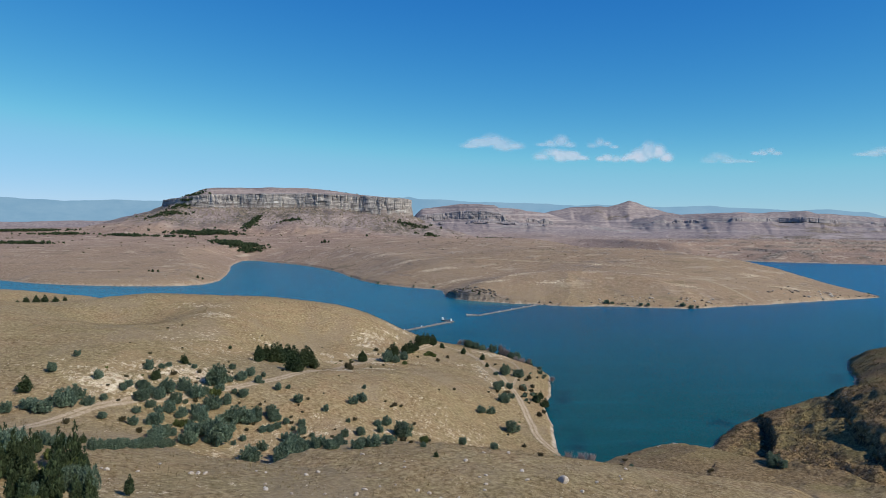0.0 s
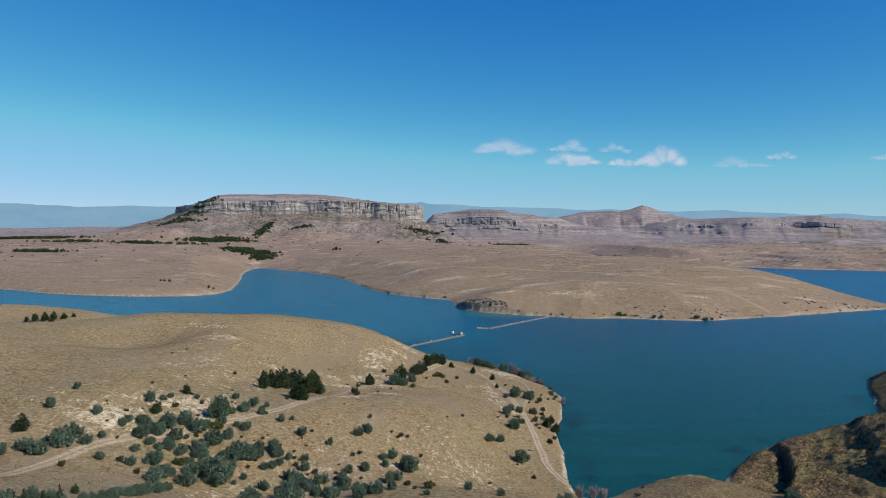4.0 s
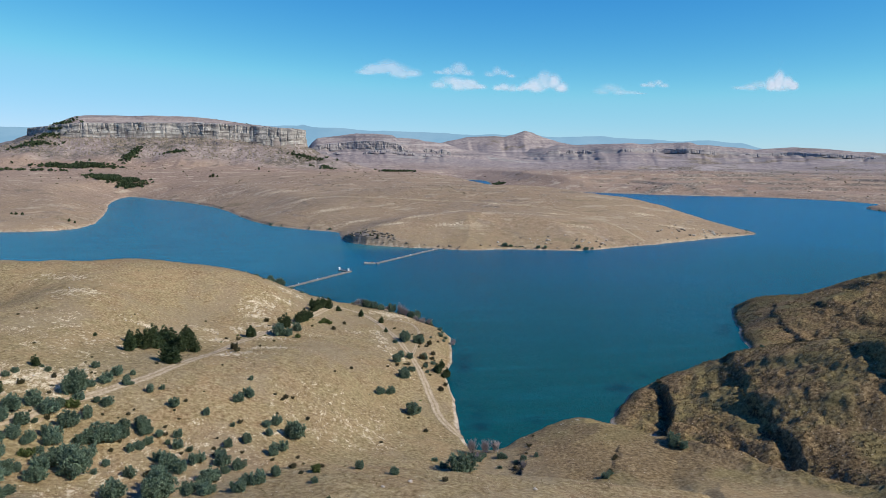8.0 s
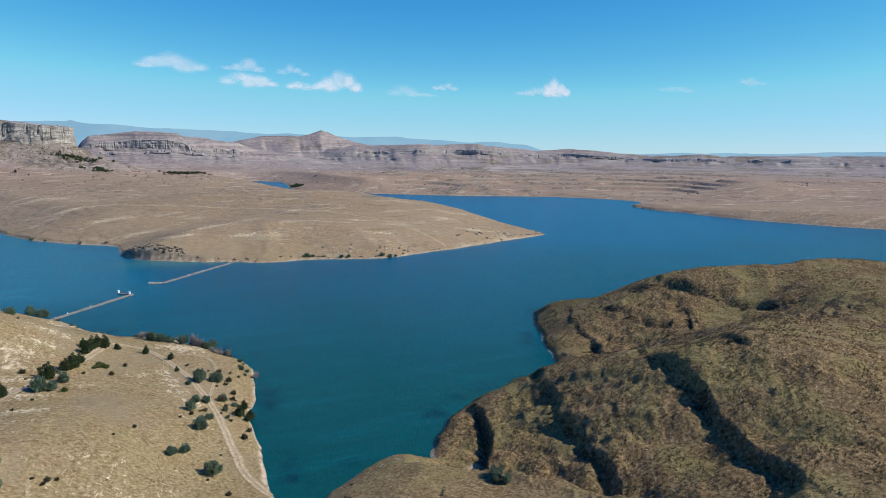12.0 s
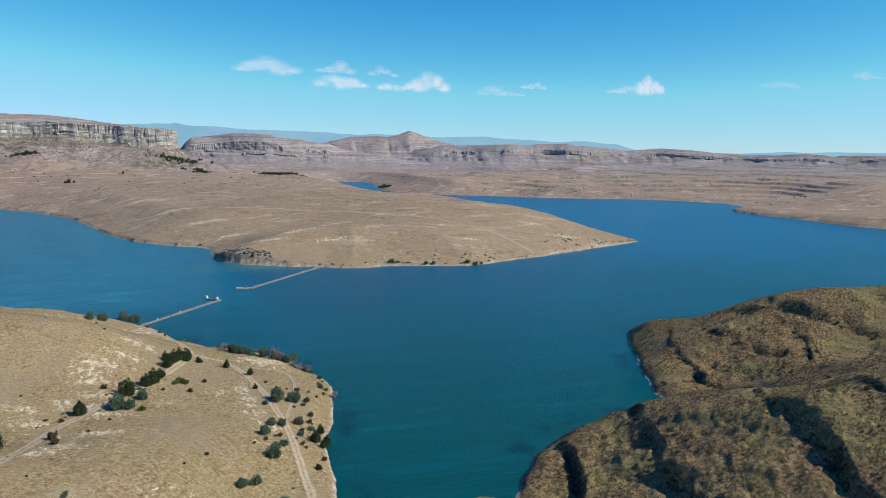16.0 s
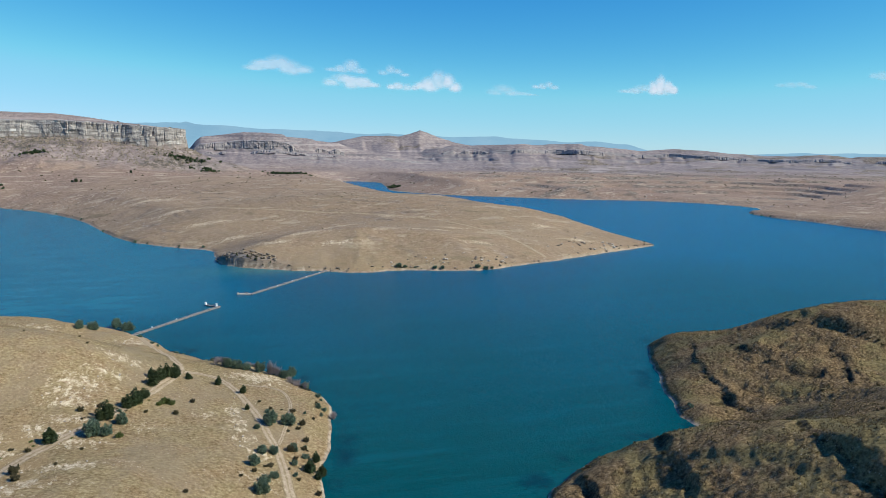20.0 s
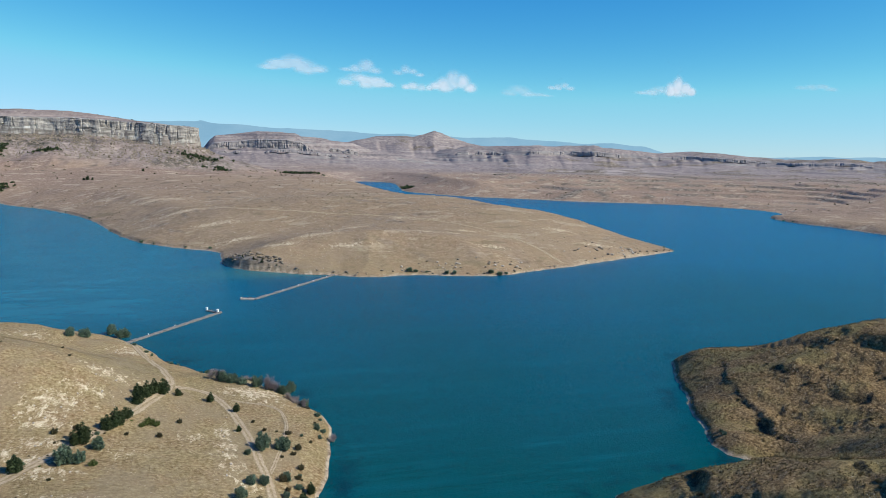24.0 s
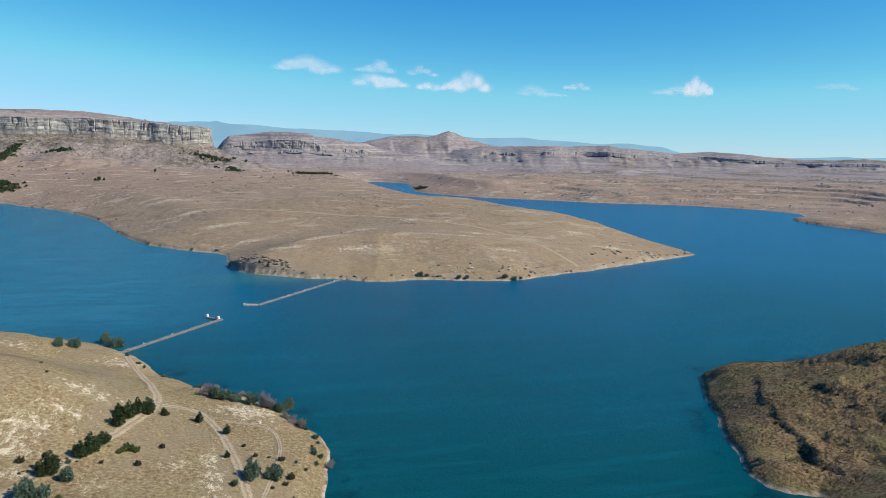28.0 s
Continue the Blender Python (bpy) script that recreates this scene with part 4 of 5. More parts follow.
WATTLE_1 = (
    (-103, 161, 2.9), (-100, 165, 3.6), (-98, 171, 2.3), (-96, 191, 2.5), (-96, 164, 4.2), (-94, 170, 4.6), (-94, 175, 4.3),
    (-90, 174, 3.0), (-90, 210, 2.7), (-88, 189, 2.1), (-88, 192, 2.5), (-87, 218, 2.0), (-86, 195, 2.7), (-84, 193, 3.2),
    (-84, 169, 2.2), (-82, 187, 4.8), (-80, 179, 2.3), (-79, 185, 2.7), (-79, 191, 3.8), (-79, 197, 5.0), (-76, 202, 4.4),
    (-75, 192, 3.5), (-74, 176, 4.6), (-74, 186, 3.4), (-72, 200, 5.0), (-72, 116, 2.3), (-71, 112, 2.0), (-71, 232, 2.4),
    (-71, 186, 3.4), (-71, 121, 2.4), (-70, 213, 6.4), (-70, 172, 3.2),
)
WATTLE_2 = (
    (-69, 165, 4.9), (-69, 120, 2.4), (-68, 218, 2.7), (-68, 122, 2.6), (-67, 123, 2.2), (-66, 196, 4.9), (-66, 188, 4.1),
    (-65, 144, 2.7), (-65, 222, 3.9), (-65, 138, 2.9), (-64, 146, 2.5), (-64, 133, 2.5), (-64, 125, 2.2), (-64, 150, 2.8),
    (-64, 178, 5.5), (-64, 228, 3.2), (-64, 128, 2.2), (-63, 154, 2.6), (-63, 158, 2.3), (-63, 171, 4.7), (-62, 183, 4.0),
    (-61, 227, 1.6), (-61, 486, 4.9), (-61, 190, 3.7), (-61, 209, 3.3), (-60, 230, 1.8), (-58, 192, 6.2), (-58, 176, 6.4),
    (-58, 184, 4.6), (-55, 492, 5.6), (-55, 194, 4.8), (-53, 196, 2.8),
)
WATTLE_3 = (
    (-50, 534, 6.2), (-50, 201, 3.9), (-48, 192, 2.0), (-47, 179, 2.9), (-47, 195, 2.7), (-47, 168, 4.8), (-43, 188, 2.7),
    (-42, 179, 2.2), (-42, 525, 7.6), (-41, 200, 2.4), (-40, 185, 4.2), (-39, 168, 5.6), (-38, 171, 6.2), (-37, 183, 3.9),
    (-30, 174, 3.7), (-29, 224, 3.4), (-29, 192, 3.0), (-29, 178, 4.4), (-28, 198, 2.4), (-28, 188, 3.7), (-27, 229, 3.1),
    (-27, 146, 2.6), (-25, 314, 5.4), (-24, 146, 3.1), (-24, 187, 3.6), (-24, 202, 3.1), (-23, 147, 2.1), (-21, 315, 3.8),
    (-20, 214, 2.6), (-18, 146, 3.0), (-18, 326, 4.3), (-17, 218, 2.2),
)
WATTLE_4 = (
    (-17, 151, 2.4), (-15, 151, 3.4), (-12, 156, 2.2), (-12, 212, 5.5), (5, 159, 1.8), (12, 155, 2.0), (15, 261, 3.1),
    (16, 409, 5.1), (19, 264, 3.6), (20, 408, 5.0), (24, 407, 4.5), (24, 299, 3.5), (26, 252, 5.2), (26, 282, 4.4),
    (27, 288, 3.4), (27, 310, 3.7), (30, 406, 5.0), (30, 292, 2.7), (31, 311, 3.3), (31, 335, 5.8), (34, 200, 7.0),
    (38, 336, 5.4), (38, 316, 3.0), (41, 402, 5.0), (45, 411, 5.1), (49, 385, 3.7), (100, 205, 3.0), (101, 208, 4.1),
    (102, 203, 2.9),
)
CONIFER_1 = (
    (-106, 174, 4.1), (-85, 226, 3.1), (-85, 203, 3.7), (-83, 268, 1.5), (-73, 272, 3.6), (-71, 135, 1.7), (-69, 259, 4.9),
    (-69, 268, 5.6), (-68, 283, 5.3), (-66, 269, 6.1), (-64, 273, 5.7), (-64, 283, 6.4), (-60, 278, 6.3), (-58, 291, 5.5),
    (-56, 274, 5.7), (-55, 248, 5.1), (-55, 282, 6.4), (-52, 246, 5.6), (-52, 277, 4.7), (-36, 310, 4.0), (-36, 309, 5.0),
    (-25, 328, 3.8), (-23, 330, 5.8), (-18, 341, 5.0), (-16, 344, 5.6), (-14, 350, 4.6), (-13, 372, 3.9), (-12, 364, 5.4),
    (-10, 372, 5.0), (-8, 377, 5.1), (-5, 380, 5.7), (-1, 138, 1.2),
)
CONIFER_2 = (
    (0, 382, 2.9), (12, 381, 3.4), (22, 371, 3.3), (23, 350, 2.3), (42, 302, 4.5), (42, 305, 3.1), (44, 298, 2.8),
    (45, 311, 3.2), (46, 303, 3.6),
)
BRIGHT_1 = (
    (-81, 224, 2.0), (-69, 180, 4.3), (-68, 205, 5.1), (-17, 313, 2.9), (-8, 346, 3.2), (-6, 348, 4.7), (-4, 156, 2.7),
    (-4, 348, 3.3),
)
BROWN_1 = (
    (-89, 190, 1.8), (-88, 160, 1.9), (-83, 212, 2.3), (-80, 171, 2.2), (-78, 220, 2.0), (-74, 167, 1.9), (-71, 197, 1.8),
    (-67, 200, 1.6), (-65, 204, 1.6), (-54, 189, 1.5), (-50, 175, 1.9), (-44, 180, 1.6), (-44, 200, 1.6), (-40, 302, 1.8),
    (-39, 284, 3.4), (-37, 278, 2.9), (-32, 335, 2.7), (-30, 289, 1.3), (-27, 212, 1.8), (-27, 339, 2.3), (-17, 232, 1.6),
    (-16, 234, 2.0), (-14, 235, 1.6), (-12, 338, 1.8), (-9, 161, 1.9), (-9, 225, 1.5), (-7, 155, 1.2), (-3, 160, 1.4),
    (-2, 339, 2.6), (1, 383, 1.9), (3, 353, 2.1), (5, 274, 1.6),
)
BROWN_2 = (
    (20, 290, 1.5), (22, 151, 1.6), (24, 294, 1.9), (28, 360, 1.7), (29, 239, 2.1), (32, 352, 1.9), (37, 315, 3.2),
    (38, 316, 2.1), (38, 310, 2.1), (40, 279, 2.9), (43, 324, 2.6), (43, 287, 2.3), (43, 337, 2.9), (43, 337, 2.7),
    (48, 344, 1.6),
)
POPLAR_1 = (
    (11, 411, 3.4), (14, 410, 3.4), (35, 404, 5.0), (38, 403, 4.4), (41, 219, 3.6), (41, 211, 2.4), (45, 218, 3.6),
    (48, 218, 3.2), (52, 200, 2.0), (57, 352, 3.4),
)


wattles = [("wattle_tree", crown_mesh("round", WATTLE_LEAF, 100 + k), trunk_mesh(0.35, 0.03, 200 + k), "bushy blue-green wattle tree on dry grass slope", "tree", "wattle trees on the slopes") for k in range(6)]
conifers = [("conifer_tree", crown_mesh("cone", CONIFER_LEAF, 120 + k), trunk_mesh(0.3, 0.035, 220 + k), "dense dark green conifer standing in dry grass", "tree", "dark conifers on the hill") for k in range(5)]
brights = [("green_shrub", crown_mesh("low", BRIGHT_LEAF, 140 + k), trunk_mesh(0.12, 0.03, 240 + k), "low bright yellow-green shrub on dry grass", "shrub", "bright shrubs") for k in range(3)]
browns = [("brown_shrub", crown_mesh("low", BROWN_LEAF, 150 + k), trunk_mesh(0.12, 0.03, 250 + k), "low dark brown shrub on the grassy slope", "shrub", "brown shrubs on the slopes") for k in range(4)]
poplars = [("bare_poplar", twig_mesh(160 + k), trunk_mesh(0.35, 0.02, 260 + k), "leafless pinkish-grey tree at the water's edge", "tree", "bare trees at the shore") for k in range(3)]


# ---- far range and clouds ----
RANGE_LINE = ((-60, 250), (-45, 235), (-36, 240), (-32.7, 240), (-31.4, 232), (-29.3, 229), (-25.6, 243), (-22, 245), (-14, 255), (-8, 270), (-6.3, 277), (-3.6, 284), (-3.1, 294), (-2.4, 280), (0.7, 265), (4.1, 254), (8.6, 242), (12.7, 236), (16.9, 222), (21.1, 224), (25.2, 210), (27.5, 190), (29.7, 200), (32.0, 180), (33.5, 140), (40, 126), (44.5, 134), (46, 130), (52, 140), (62, 150), (80, 190))


def far_range():
    # distance haze painted as a glowing blue, over a black base
    m, n, l, b = material("painted_haze_blue", 1.0, 0.0)
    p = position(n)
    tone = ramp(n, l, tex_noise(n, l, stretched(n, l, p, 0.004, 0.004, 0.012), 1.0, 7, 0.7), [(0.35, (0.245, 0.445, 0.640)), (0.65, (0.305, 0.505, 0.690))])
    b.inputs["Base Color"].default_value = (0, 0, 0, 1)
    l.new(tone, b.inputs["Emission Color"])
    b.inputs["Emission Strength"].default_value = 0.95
    a, z = np.array(RANGE_LINE).T
    az = np.arange(-60, 80, 0.12)
    top = np.interp(az, a, z) + 9 * fbm(az, az * 0, 2.6, 6, 91, 0.6)
    v, f = [], []
    for k, (q, h) in enumerate(zip(np.radians(az), top)):
        w = 3 * fbm(np.array([az[k]]), np.array([3.0]), 1.5, 4, 92)[0]
        for r, t in ((4790 + w, -60), (4800 + w, h * 0.45), (4820 + w, h * 0.8), (4840, h), (4870, h - 20)):
            v.append((20 + r * math.sin(q), 60 + r * math.cos(q), t))
        if k:
            f += [(5 * k - 5 + j, 5 * k + j, 5 * k + 1 + j, 5 * k - 4 + j) for j in range(4)]
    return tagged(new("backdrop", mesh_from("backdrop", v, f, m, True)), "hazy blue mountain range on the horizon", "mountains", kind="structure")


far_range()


def cloud_material():
    m, n, l, b = material("cloud_vapour", 1.0, 0.0)
    p = position(n)
    b.inputs["Base Color"].default_value = (0.80, 0.80, 0.83, 1)
    edge = calc(n, l, "ADD", attribute(n, "depth"), calc(n, l, "MULTIPLY", calc(n, l, "SUBTRACT", tex_noise(n, l, p, 0.016, 5, 0.6), 0.5), 0.4))
    fac = n.new("ShaderNodeMapRange")
    fac.interpolation_type = "SMOOTHSTEP"
    fac.inputs["From Min"].default_value, fac.inputs["From Max"].default_value = 0.0, 1.35
    l.new(edge, fac.inputs["Value"])
    alpha = calc(n, l, "MULTIPLY", fac.outputs["Result"], attribute(n, "thick"))
    soft, clear, out, even = n.new("ShaderNodeBsdfDiffuse"), n.new("ShaderNodeBsdfTransparent"), n.new("ShaderNodeMixShader"), n.new("ShaderNodeCombineXYZ")
    soft.inputs["Color"].default_value = (0.70, 0.69, 0.72, 1)
    even.inputs["X"].default_value, even.inputs["Y"].default_value, even.inputs["Z"].default_value = 0.3, -0.7, 0.65
    l.new(even.outputs["Vector"], soft.inputs["Normal"])
    l.new(alpha, out.inputs["Fac"])
    thin, both = n.new("ShaderNodeBsdfTranslucent"), n.new("ShaderNodeMixShader")
    thin.inputs["Color"].default_value = (0.70, 0.69, 0.72, 1)
    both.inputs["Fac"].default_value = 0.35
    l.new(soft.outputs["BSDF"], both.inputs[1])
    l.new(thin.outputs["BSDF"], both.inputs[2])
    l.new(clear.outputs["BSDF"], out.inputs[1])
    l.new(both.outputs["Shader"], out.inputs[2])
    l.new(out.outputs["Shader"], n["Material Output"].inputs["Surface"])
    return m


CLOUD = cloud_material()


def cloud(az, z, wide, tall, thick, puffs, seed):
    """A small fair-weather cloud: one billowed body of merged puffs with a flat base."""
    rng = np.random.default_rng(seed)
    nx, nz = 56, 34
    gx, gz = np.meshgrid(np.linspace(-1, 1, nx), np.linspace(-1, 1, nz))
    body = np.zeros(gx.shape)
    lean = rng.uniform(-0.35, 0.35)
    for k in range(puffs + 2):
        u = (k / (puffs + 1) - 0.5) * 1.25
        cz = -0.25 + rng.uniform(0.0, 0.45) * (1 - 1.5 * abs(u - lean * 0.5))
        rx, rz = rng.uniform(0.36, 0.52), rng.uniform(0.40, 0.62) * (1.15 - 0.9 * abs(u - lean))
        below = np.where(gz < cz, 0.62, 1.0)
        q = 1 - ((gx - u) / rx) ** 2 - ((gz - cz) / (rz * below)) ** 2
        body = np.maximum(body, np.clip(q, 0, 1))
    body = body * (1 + 0.5 * fbm(gx + seed, gz, 0.5, 3, seed))
    rim = np.clip(1.05 - np.maximum(np.abs(gx), np.abs(gz)) ** 6, 0, 1)
    body = np.clip(body * rim, 0, 1)
    v = np.stack([gx * wide * 0.66, -0.02 * tall * np.sqrt(body), gz * tall * 1.25], -1).reshape(-1, 3)
    i, j = np.meshgrid(np.arange(nz - 1), np.arange(nx - 1), indexing="ij")
    f = np.stack([i * nx + j, i * nx + j + 1, (i + 1) * nx + j + 1, (i + 1) * nx + j], -1).reshape(-1, 4)
    me = mesh_from("cloud", v, f, CLOUD, True)
    me.attributes.new("depth", "FLOAT", "POINT").data.foreach_set("value", body.ravel().astype(np.float32))
    me.attributes.new("thick", "FLOAT", "POINT").data.foreach_set("value", np.full(len(v), thick, np.float32))
    q = math.radians(az)
    ob = tagged(new("cloud", me), "small white fair-weather cloud" if thick > 0.8 else "thin greyish wisp of cloud", "cloud", "clouds")
    ob.matrix_world = pose(20 + 4600 * math.sin(q), 60 + 4600 * math.cos(q), 108 + (z - 108) * 4600 / 4700, 0, 0, 15 - 0.35 * az)


for k, spec in enumerate((
        (3.9, 662, 390, 100, 0.55, 3), (9.6, 580, 330, 90, 0.75, 3), (9.2, 660, 240, 70, 0.45, 2), (13.0, 642, 190, 60, 0.45, 2), (13.7, 558, 200, 75, 0.85, 2),
        (16.6, 585, 300, 130, 1.0, 3), (22.6, 520, 330, 50, 0.4, 3), (25.2, 560, 170, 50, 0.6, 2), (32.9, 526, 330, 55, 0.5, 3), (34.3, 562, 190, 125, 0.95, 2), (43.5, 540, 260, 45, 0.3, 2), (49.0, 575, 200, 45, 0.35, 2))):
    cloud(*spec, seed=300 + k)


# ---- the two old causeway walls in the water ----
def box(bm, x0, y0, z0, x1, y1, z1):
    bmesh.ops.create_cube(bm, size=1, matrix=Matrix.Translation(((x0 + x1) / 2, (y0 + y1) / 2, (z0 + z1) / 2)) @ Matrix.Diagonal((x1 - x0, y1 - y0, z1 - z0, 1)))


def part(name, bm, mat, parent, label=""):
    ob = mesh_object(name, bm, mat, parent)
    return tagged(ob, label) if label else ob


def cylinder(bm, x, y, z0, z1, r, r2=None, seg=14):
    bmesh.ops.create_cone(bm, segments=seg, radius1=r, radius2=r if r2 is None else r2, depth=z1 - z0, cap_ends=True, matrix=Matrix.Translation((x, y, (z0 + z1) / 2)))


def causeway(a, b, label):
    """A low wall of cast blocks from a to b, its pieces laid along x."""
    a, b = Vector((*a, 0)), Vector((*b, 0))
    length, turn = (b - a).length, math.degrees(math.atan2(b.y - a.y, b.x - a.x))
    ob = tagged(new("causeway_wall"), label, "jetty")
    ob.matrix_world = pose(a.x, a.y, 0, 0, 0, turn)
    rng = random.Random(7)
    blocks = []
    n = int(length / 4.0)
    for k in range(4):
        bm = bmesh.new()
        w = 1.05 + 0.06 * k
        box(bm, 0.03, -w, -2.5, length / n - 0.03, w, 0.75 + 0.08 * k)
        bmesh.ops.bevel(bm, geom=bm.edges[:], offset=0.09, segments=1, affect="EDGES")
        me = bpy.data.meshes.new("block")
        bm.to_mesh(me)
        bm.free()
        me.materials.append(CONCRETE)
        blocks.append(me)
    for k in range(n):
        o = new("block", rng.choice(blocks))
        o.parent, o.location = ob, (k * length / n, rng.uniform(-0.1, 0.1), rng.uniform(-0.05, 0.05))
    for k in range(1, int(length / 22)):
        bm = bmesh.new()
        box(bm, k * 22 - 0.22, 0.55, 0.6, k * 22 + 0.22, 0.99, 1.55)
        bmesh.ops.bevel(bm, geom=bm.edges[:], offset=0.06, segments=1, affect="EDGES")
        part("marker_post", bm, WHITE, ob, "small white marker post")
    return ob


wall_south = causeway((-41, 507), (9.5, 578), "long low grey concrete wall with white towers, standing in water")
wall_north = causeway((106, 714), (32, 616), "long low grey concrete wall ending in a cross pier")


def tower(x, y, parent_label):
    ob = tagged(new("valve_tower"), parent_label, "tower", "white towers at the wall's end")
    ob.location = (x, y, 0)
    bm = bmesh.new()
    cylinder(bm, 0, 0, -2.5, 2.3, 0.82, seg=20)
    shaft = part("shaft", bm, WHITE, ob)
    bm = bmesh.new()
    cylinder(bm, 0, 0, 2.3, 2.5, 0.95, seg=20)
    cylinder(bm, 0, 0, 2.5, 2.7, 0.75, 0.35, seg=20)
    part("cap", bm, WHITE, ob)
    bm = bmesh.new()
    cylinder(bm, 0, 0, -2.5, 0.5, 0.9, seg=20)
    part("base", bm, CONCRETE, ob, "dark wet concrete base")


tower(7.6, 577.4, "short white round tower standing in water by a wall")
tower(0.4, 584.6, "short white round tower standing in water by a wall")
pier = tagged(new("cross_pier"), "low concrete pier crossing the end of the wall", "jetty")
pier.matrix_world = pose(4.0, 581, 0, 0, 0, -45)
bm = bmesh.new()
box(bm, -4.9, -1.0, -2.5, 4.9, 1.0, 0.8)
bmesh.ops.bevel(bm, geom=bm.edges[:], offset=0.1, segments=1, affect="EDGES")
part("deck", bm, CONCRETE, pier)
bm = bmesh.new()
for k in (-3.6, -1.8, 0, 1.8, 3.6):
    box(bm, k - 0.06, 0.75, 0.8, k + 0.06, 0.87, 1.6)
box(bm, -3.8, 0.77, 1.54, 3.8, 0.85, 1.64)
part("railing", bm, CONCRETE, pier, "rusty pipe railing")
pier2 = tagged(new("cross_pier"), "pale low concrete pier with a raised curb in water", "jetty")
pier2.matrix_world = pose(27, 618, 0, 0, 0, -14)
bm = bmesh.new()
box(bm, -5.0, -1.3, -2.5, 5.0, 1.3, 0.9)
bmesh.ops.bevel(bm, geom=bm.edges[:], offset=0.1, segments=1, affect="EDGES")
part("deck", bm, STONE, pier2)
bm = bmesh.new()
box(bm, -5.0, -1.3, 0.904, -4.3, 1.3, 1.4)
part("curb", bm, STONE, pier2)
bm = bmesh.new()
box(bm, 1.0, -0.5, 0.904, 3.0, 0.6, 1.5)
part("plinth", bm, DARK_STONE, pier2, "dark stone plinth")


# ---- plants set out ----
plant_all([(x, y, 1.18 * w) for x, y, w in WATTLE_1 + WATTLE_2 + WATTLE_3 + WATTLE_4], wattles, (0.7, 1.05), 5)
plant_all([(x, y, 1.55 * w) for x, y, w in CONIFER_1 + CONIFER_2], conifers, (0.6, 0.8), 6)
plant_all(BRIGHT_1, brights, (0.9, 1.2), 7)
plant_all(BROWN_1 + BROWN_2, browns, (1.1, 1.6), 8)
plant_all([(x, y, 1.15 * w) for x, y, w in POPLAR_1], poplars, (0.75, 1.05), 9)
rng = np.random.default_rng(13)
GROVE = [(x, y, w) for x, y, w in zip(rng.uniform(-86, -44, 130), rng.uniform(84, 112, 130), rng.uniform(2.6, 4.4, 130)) if x < -46 - 0.5 * (y - 90) + rng.normal(0, 1.5)]
plant_all(GROVE + [(-44.5, 97, 2.5)], conifers[:3] + wattles[:1] + brights[:1], (1.1, 1.9), 10)
SHORE_BUSHES = (
    (168, 701, 7), (174, 700, 5), (183, 697, 3), (200, 690, 5), (207, 689, 5), (240, 683, 6), (248, 682, 6), (255, 684, 4), (-199, 1240, 7), (-143, 1078, 6), (-89, 952, 9),
    (-74, 937, 5), (-37, 897, 5), (-11, 881, 7), (-333, 1462, 6), (-302, 1423, 5), (-256, 1351, 6), (-355, 1480, 5), (505, 812, 6), (498, 800, 4), (960, 1124, 9), (958, 1100, 8), (972, 1160, 8))
plant_all([(x, y, w * (1.0 if y < 705 else 0.6)) for x, y, w in SHORE_BUSHES], wattles, (0.6, 0.8), 11)
FIELD_BUSHES = ((-292, 1707, 16), (-300, 1712, 12), (-282, 1703, 11), (-211, 1919, 13), (-427, 1013, 9), (-418, 1010, 8), (-434, 1016, 7), (-343, 963, 8), (-336, 962, 6), (-472, 1002, 4), (-273, 450, 7), (-266, 449, 8), (-260, 449, 8), (-254, 450, 7), (-249, 453, 4), (-280, 452, 5), (-258, 443, 6), (119, 871, 3))
plant_all([(x, y, (1.0 if y < 460 else 0.75) * w) for x, y, w in FIELD_BUSHES], conifers, (0.55, 0.8), 12)
rng = np.random.default_rng(14)
CRAG_BUSHES = [(4 + 48 * u + rng.normal(0, 2), 792 - 62 * u ** 0.6 + rng.uniform(1, 9), rng.uniform(1.6, 3.2)) for u in rng.uniform(0, 1, 26)]
plant_all(CRAG_BUSHES, conifers[:2] + browns[:2], (0.7, 1.0), 13)
SLOPE_BUSHES = [(x, y, rng.uniform(0.7, 1.5)) for x, y in zip(rng.uniform(-110, 50, 26), rng.uniform(175, 420, 26))]
plant_all(SLOPE_BUSHES, browns, (0.8, 1.2), 15)
SHORE_ROW = [(x, y, rng.uniform(1.5, 3.0)) for (ax, ay), (bx, by) in (((55, 352), (55, 376)), ((55, 376), (47, 396)), ((47, 396), (27, 426)), ((27, 426), (8, 440)), ((-2, 452), (-30, 496))) for x, y in ((ax + (bx - ax) * u - rng.uniform(1, 4), ay + (by - ay) * u - rng.uniform(0, 4)) for u in rng.uniform(0, 1, 8))]
plant_all(SHORE_ROW, wattles + browns[:2], (0.5, 0.8), 19)
WOOD_SHRUBS = [(-62 + 24 * a, 200 + 22 * b, rng.uniform(0.7, 1.5)) for a, b in rng.normal(0, 1, (70, 2)) if abs(a) < 2.2 and 172 < 200 + 22 * b < 250]
plant_all(WOOD_SHRUBS, browns + brights[:1], (0.8, 1.3), 20)
BEHIND_RIDGE = [(x, 172 + 5 * math.sin(x * 0.07) + rng.normal(0, 2.5), rng.uniform(1.4, 2.8)) for x in rng.uniform(-34, 62, 30)]
plant_all(BEHIND_RIDGE, wattles, (0.6, 0.9), 21)
TRACK_SHRUBS = [(x, y, rng.uniform(1.3, 3.4)) for x, y in zip(rng.uniform(22, 52, 34), rng.uniform(262, 352, 34)) if x < 38 + 0.1 * (y - 262) and abs(x - 33) > 2.5]
plant_all(TRACK_SHRUBS, wattles[:3] + browns + brights[:1], (0.6, 0.9), 22)
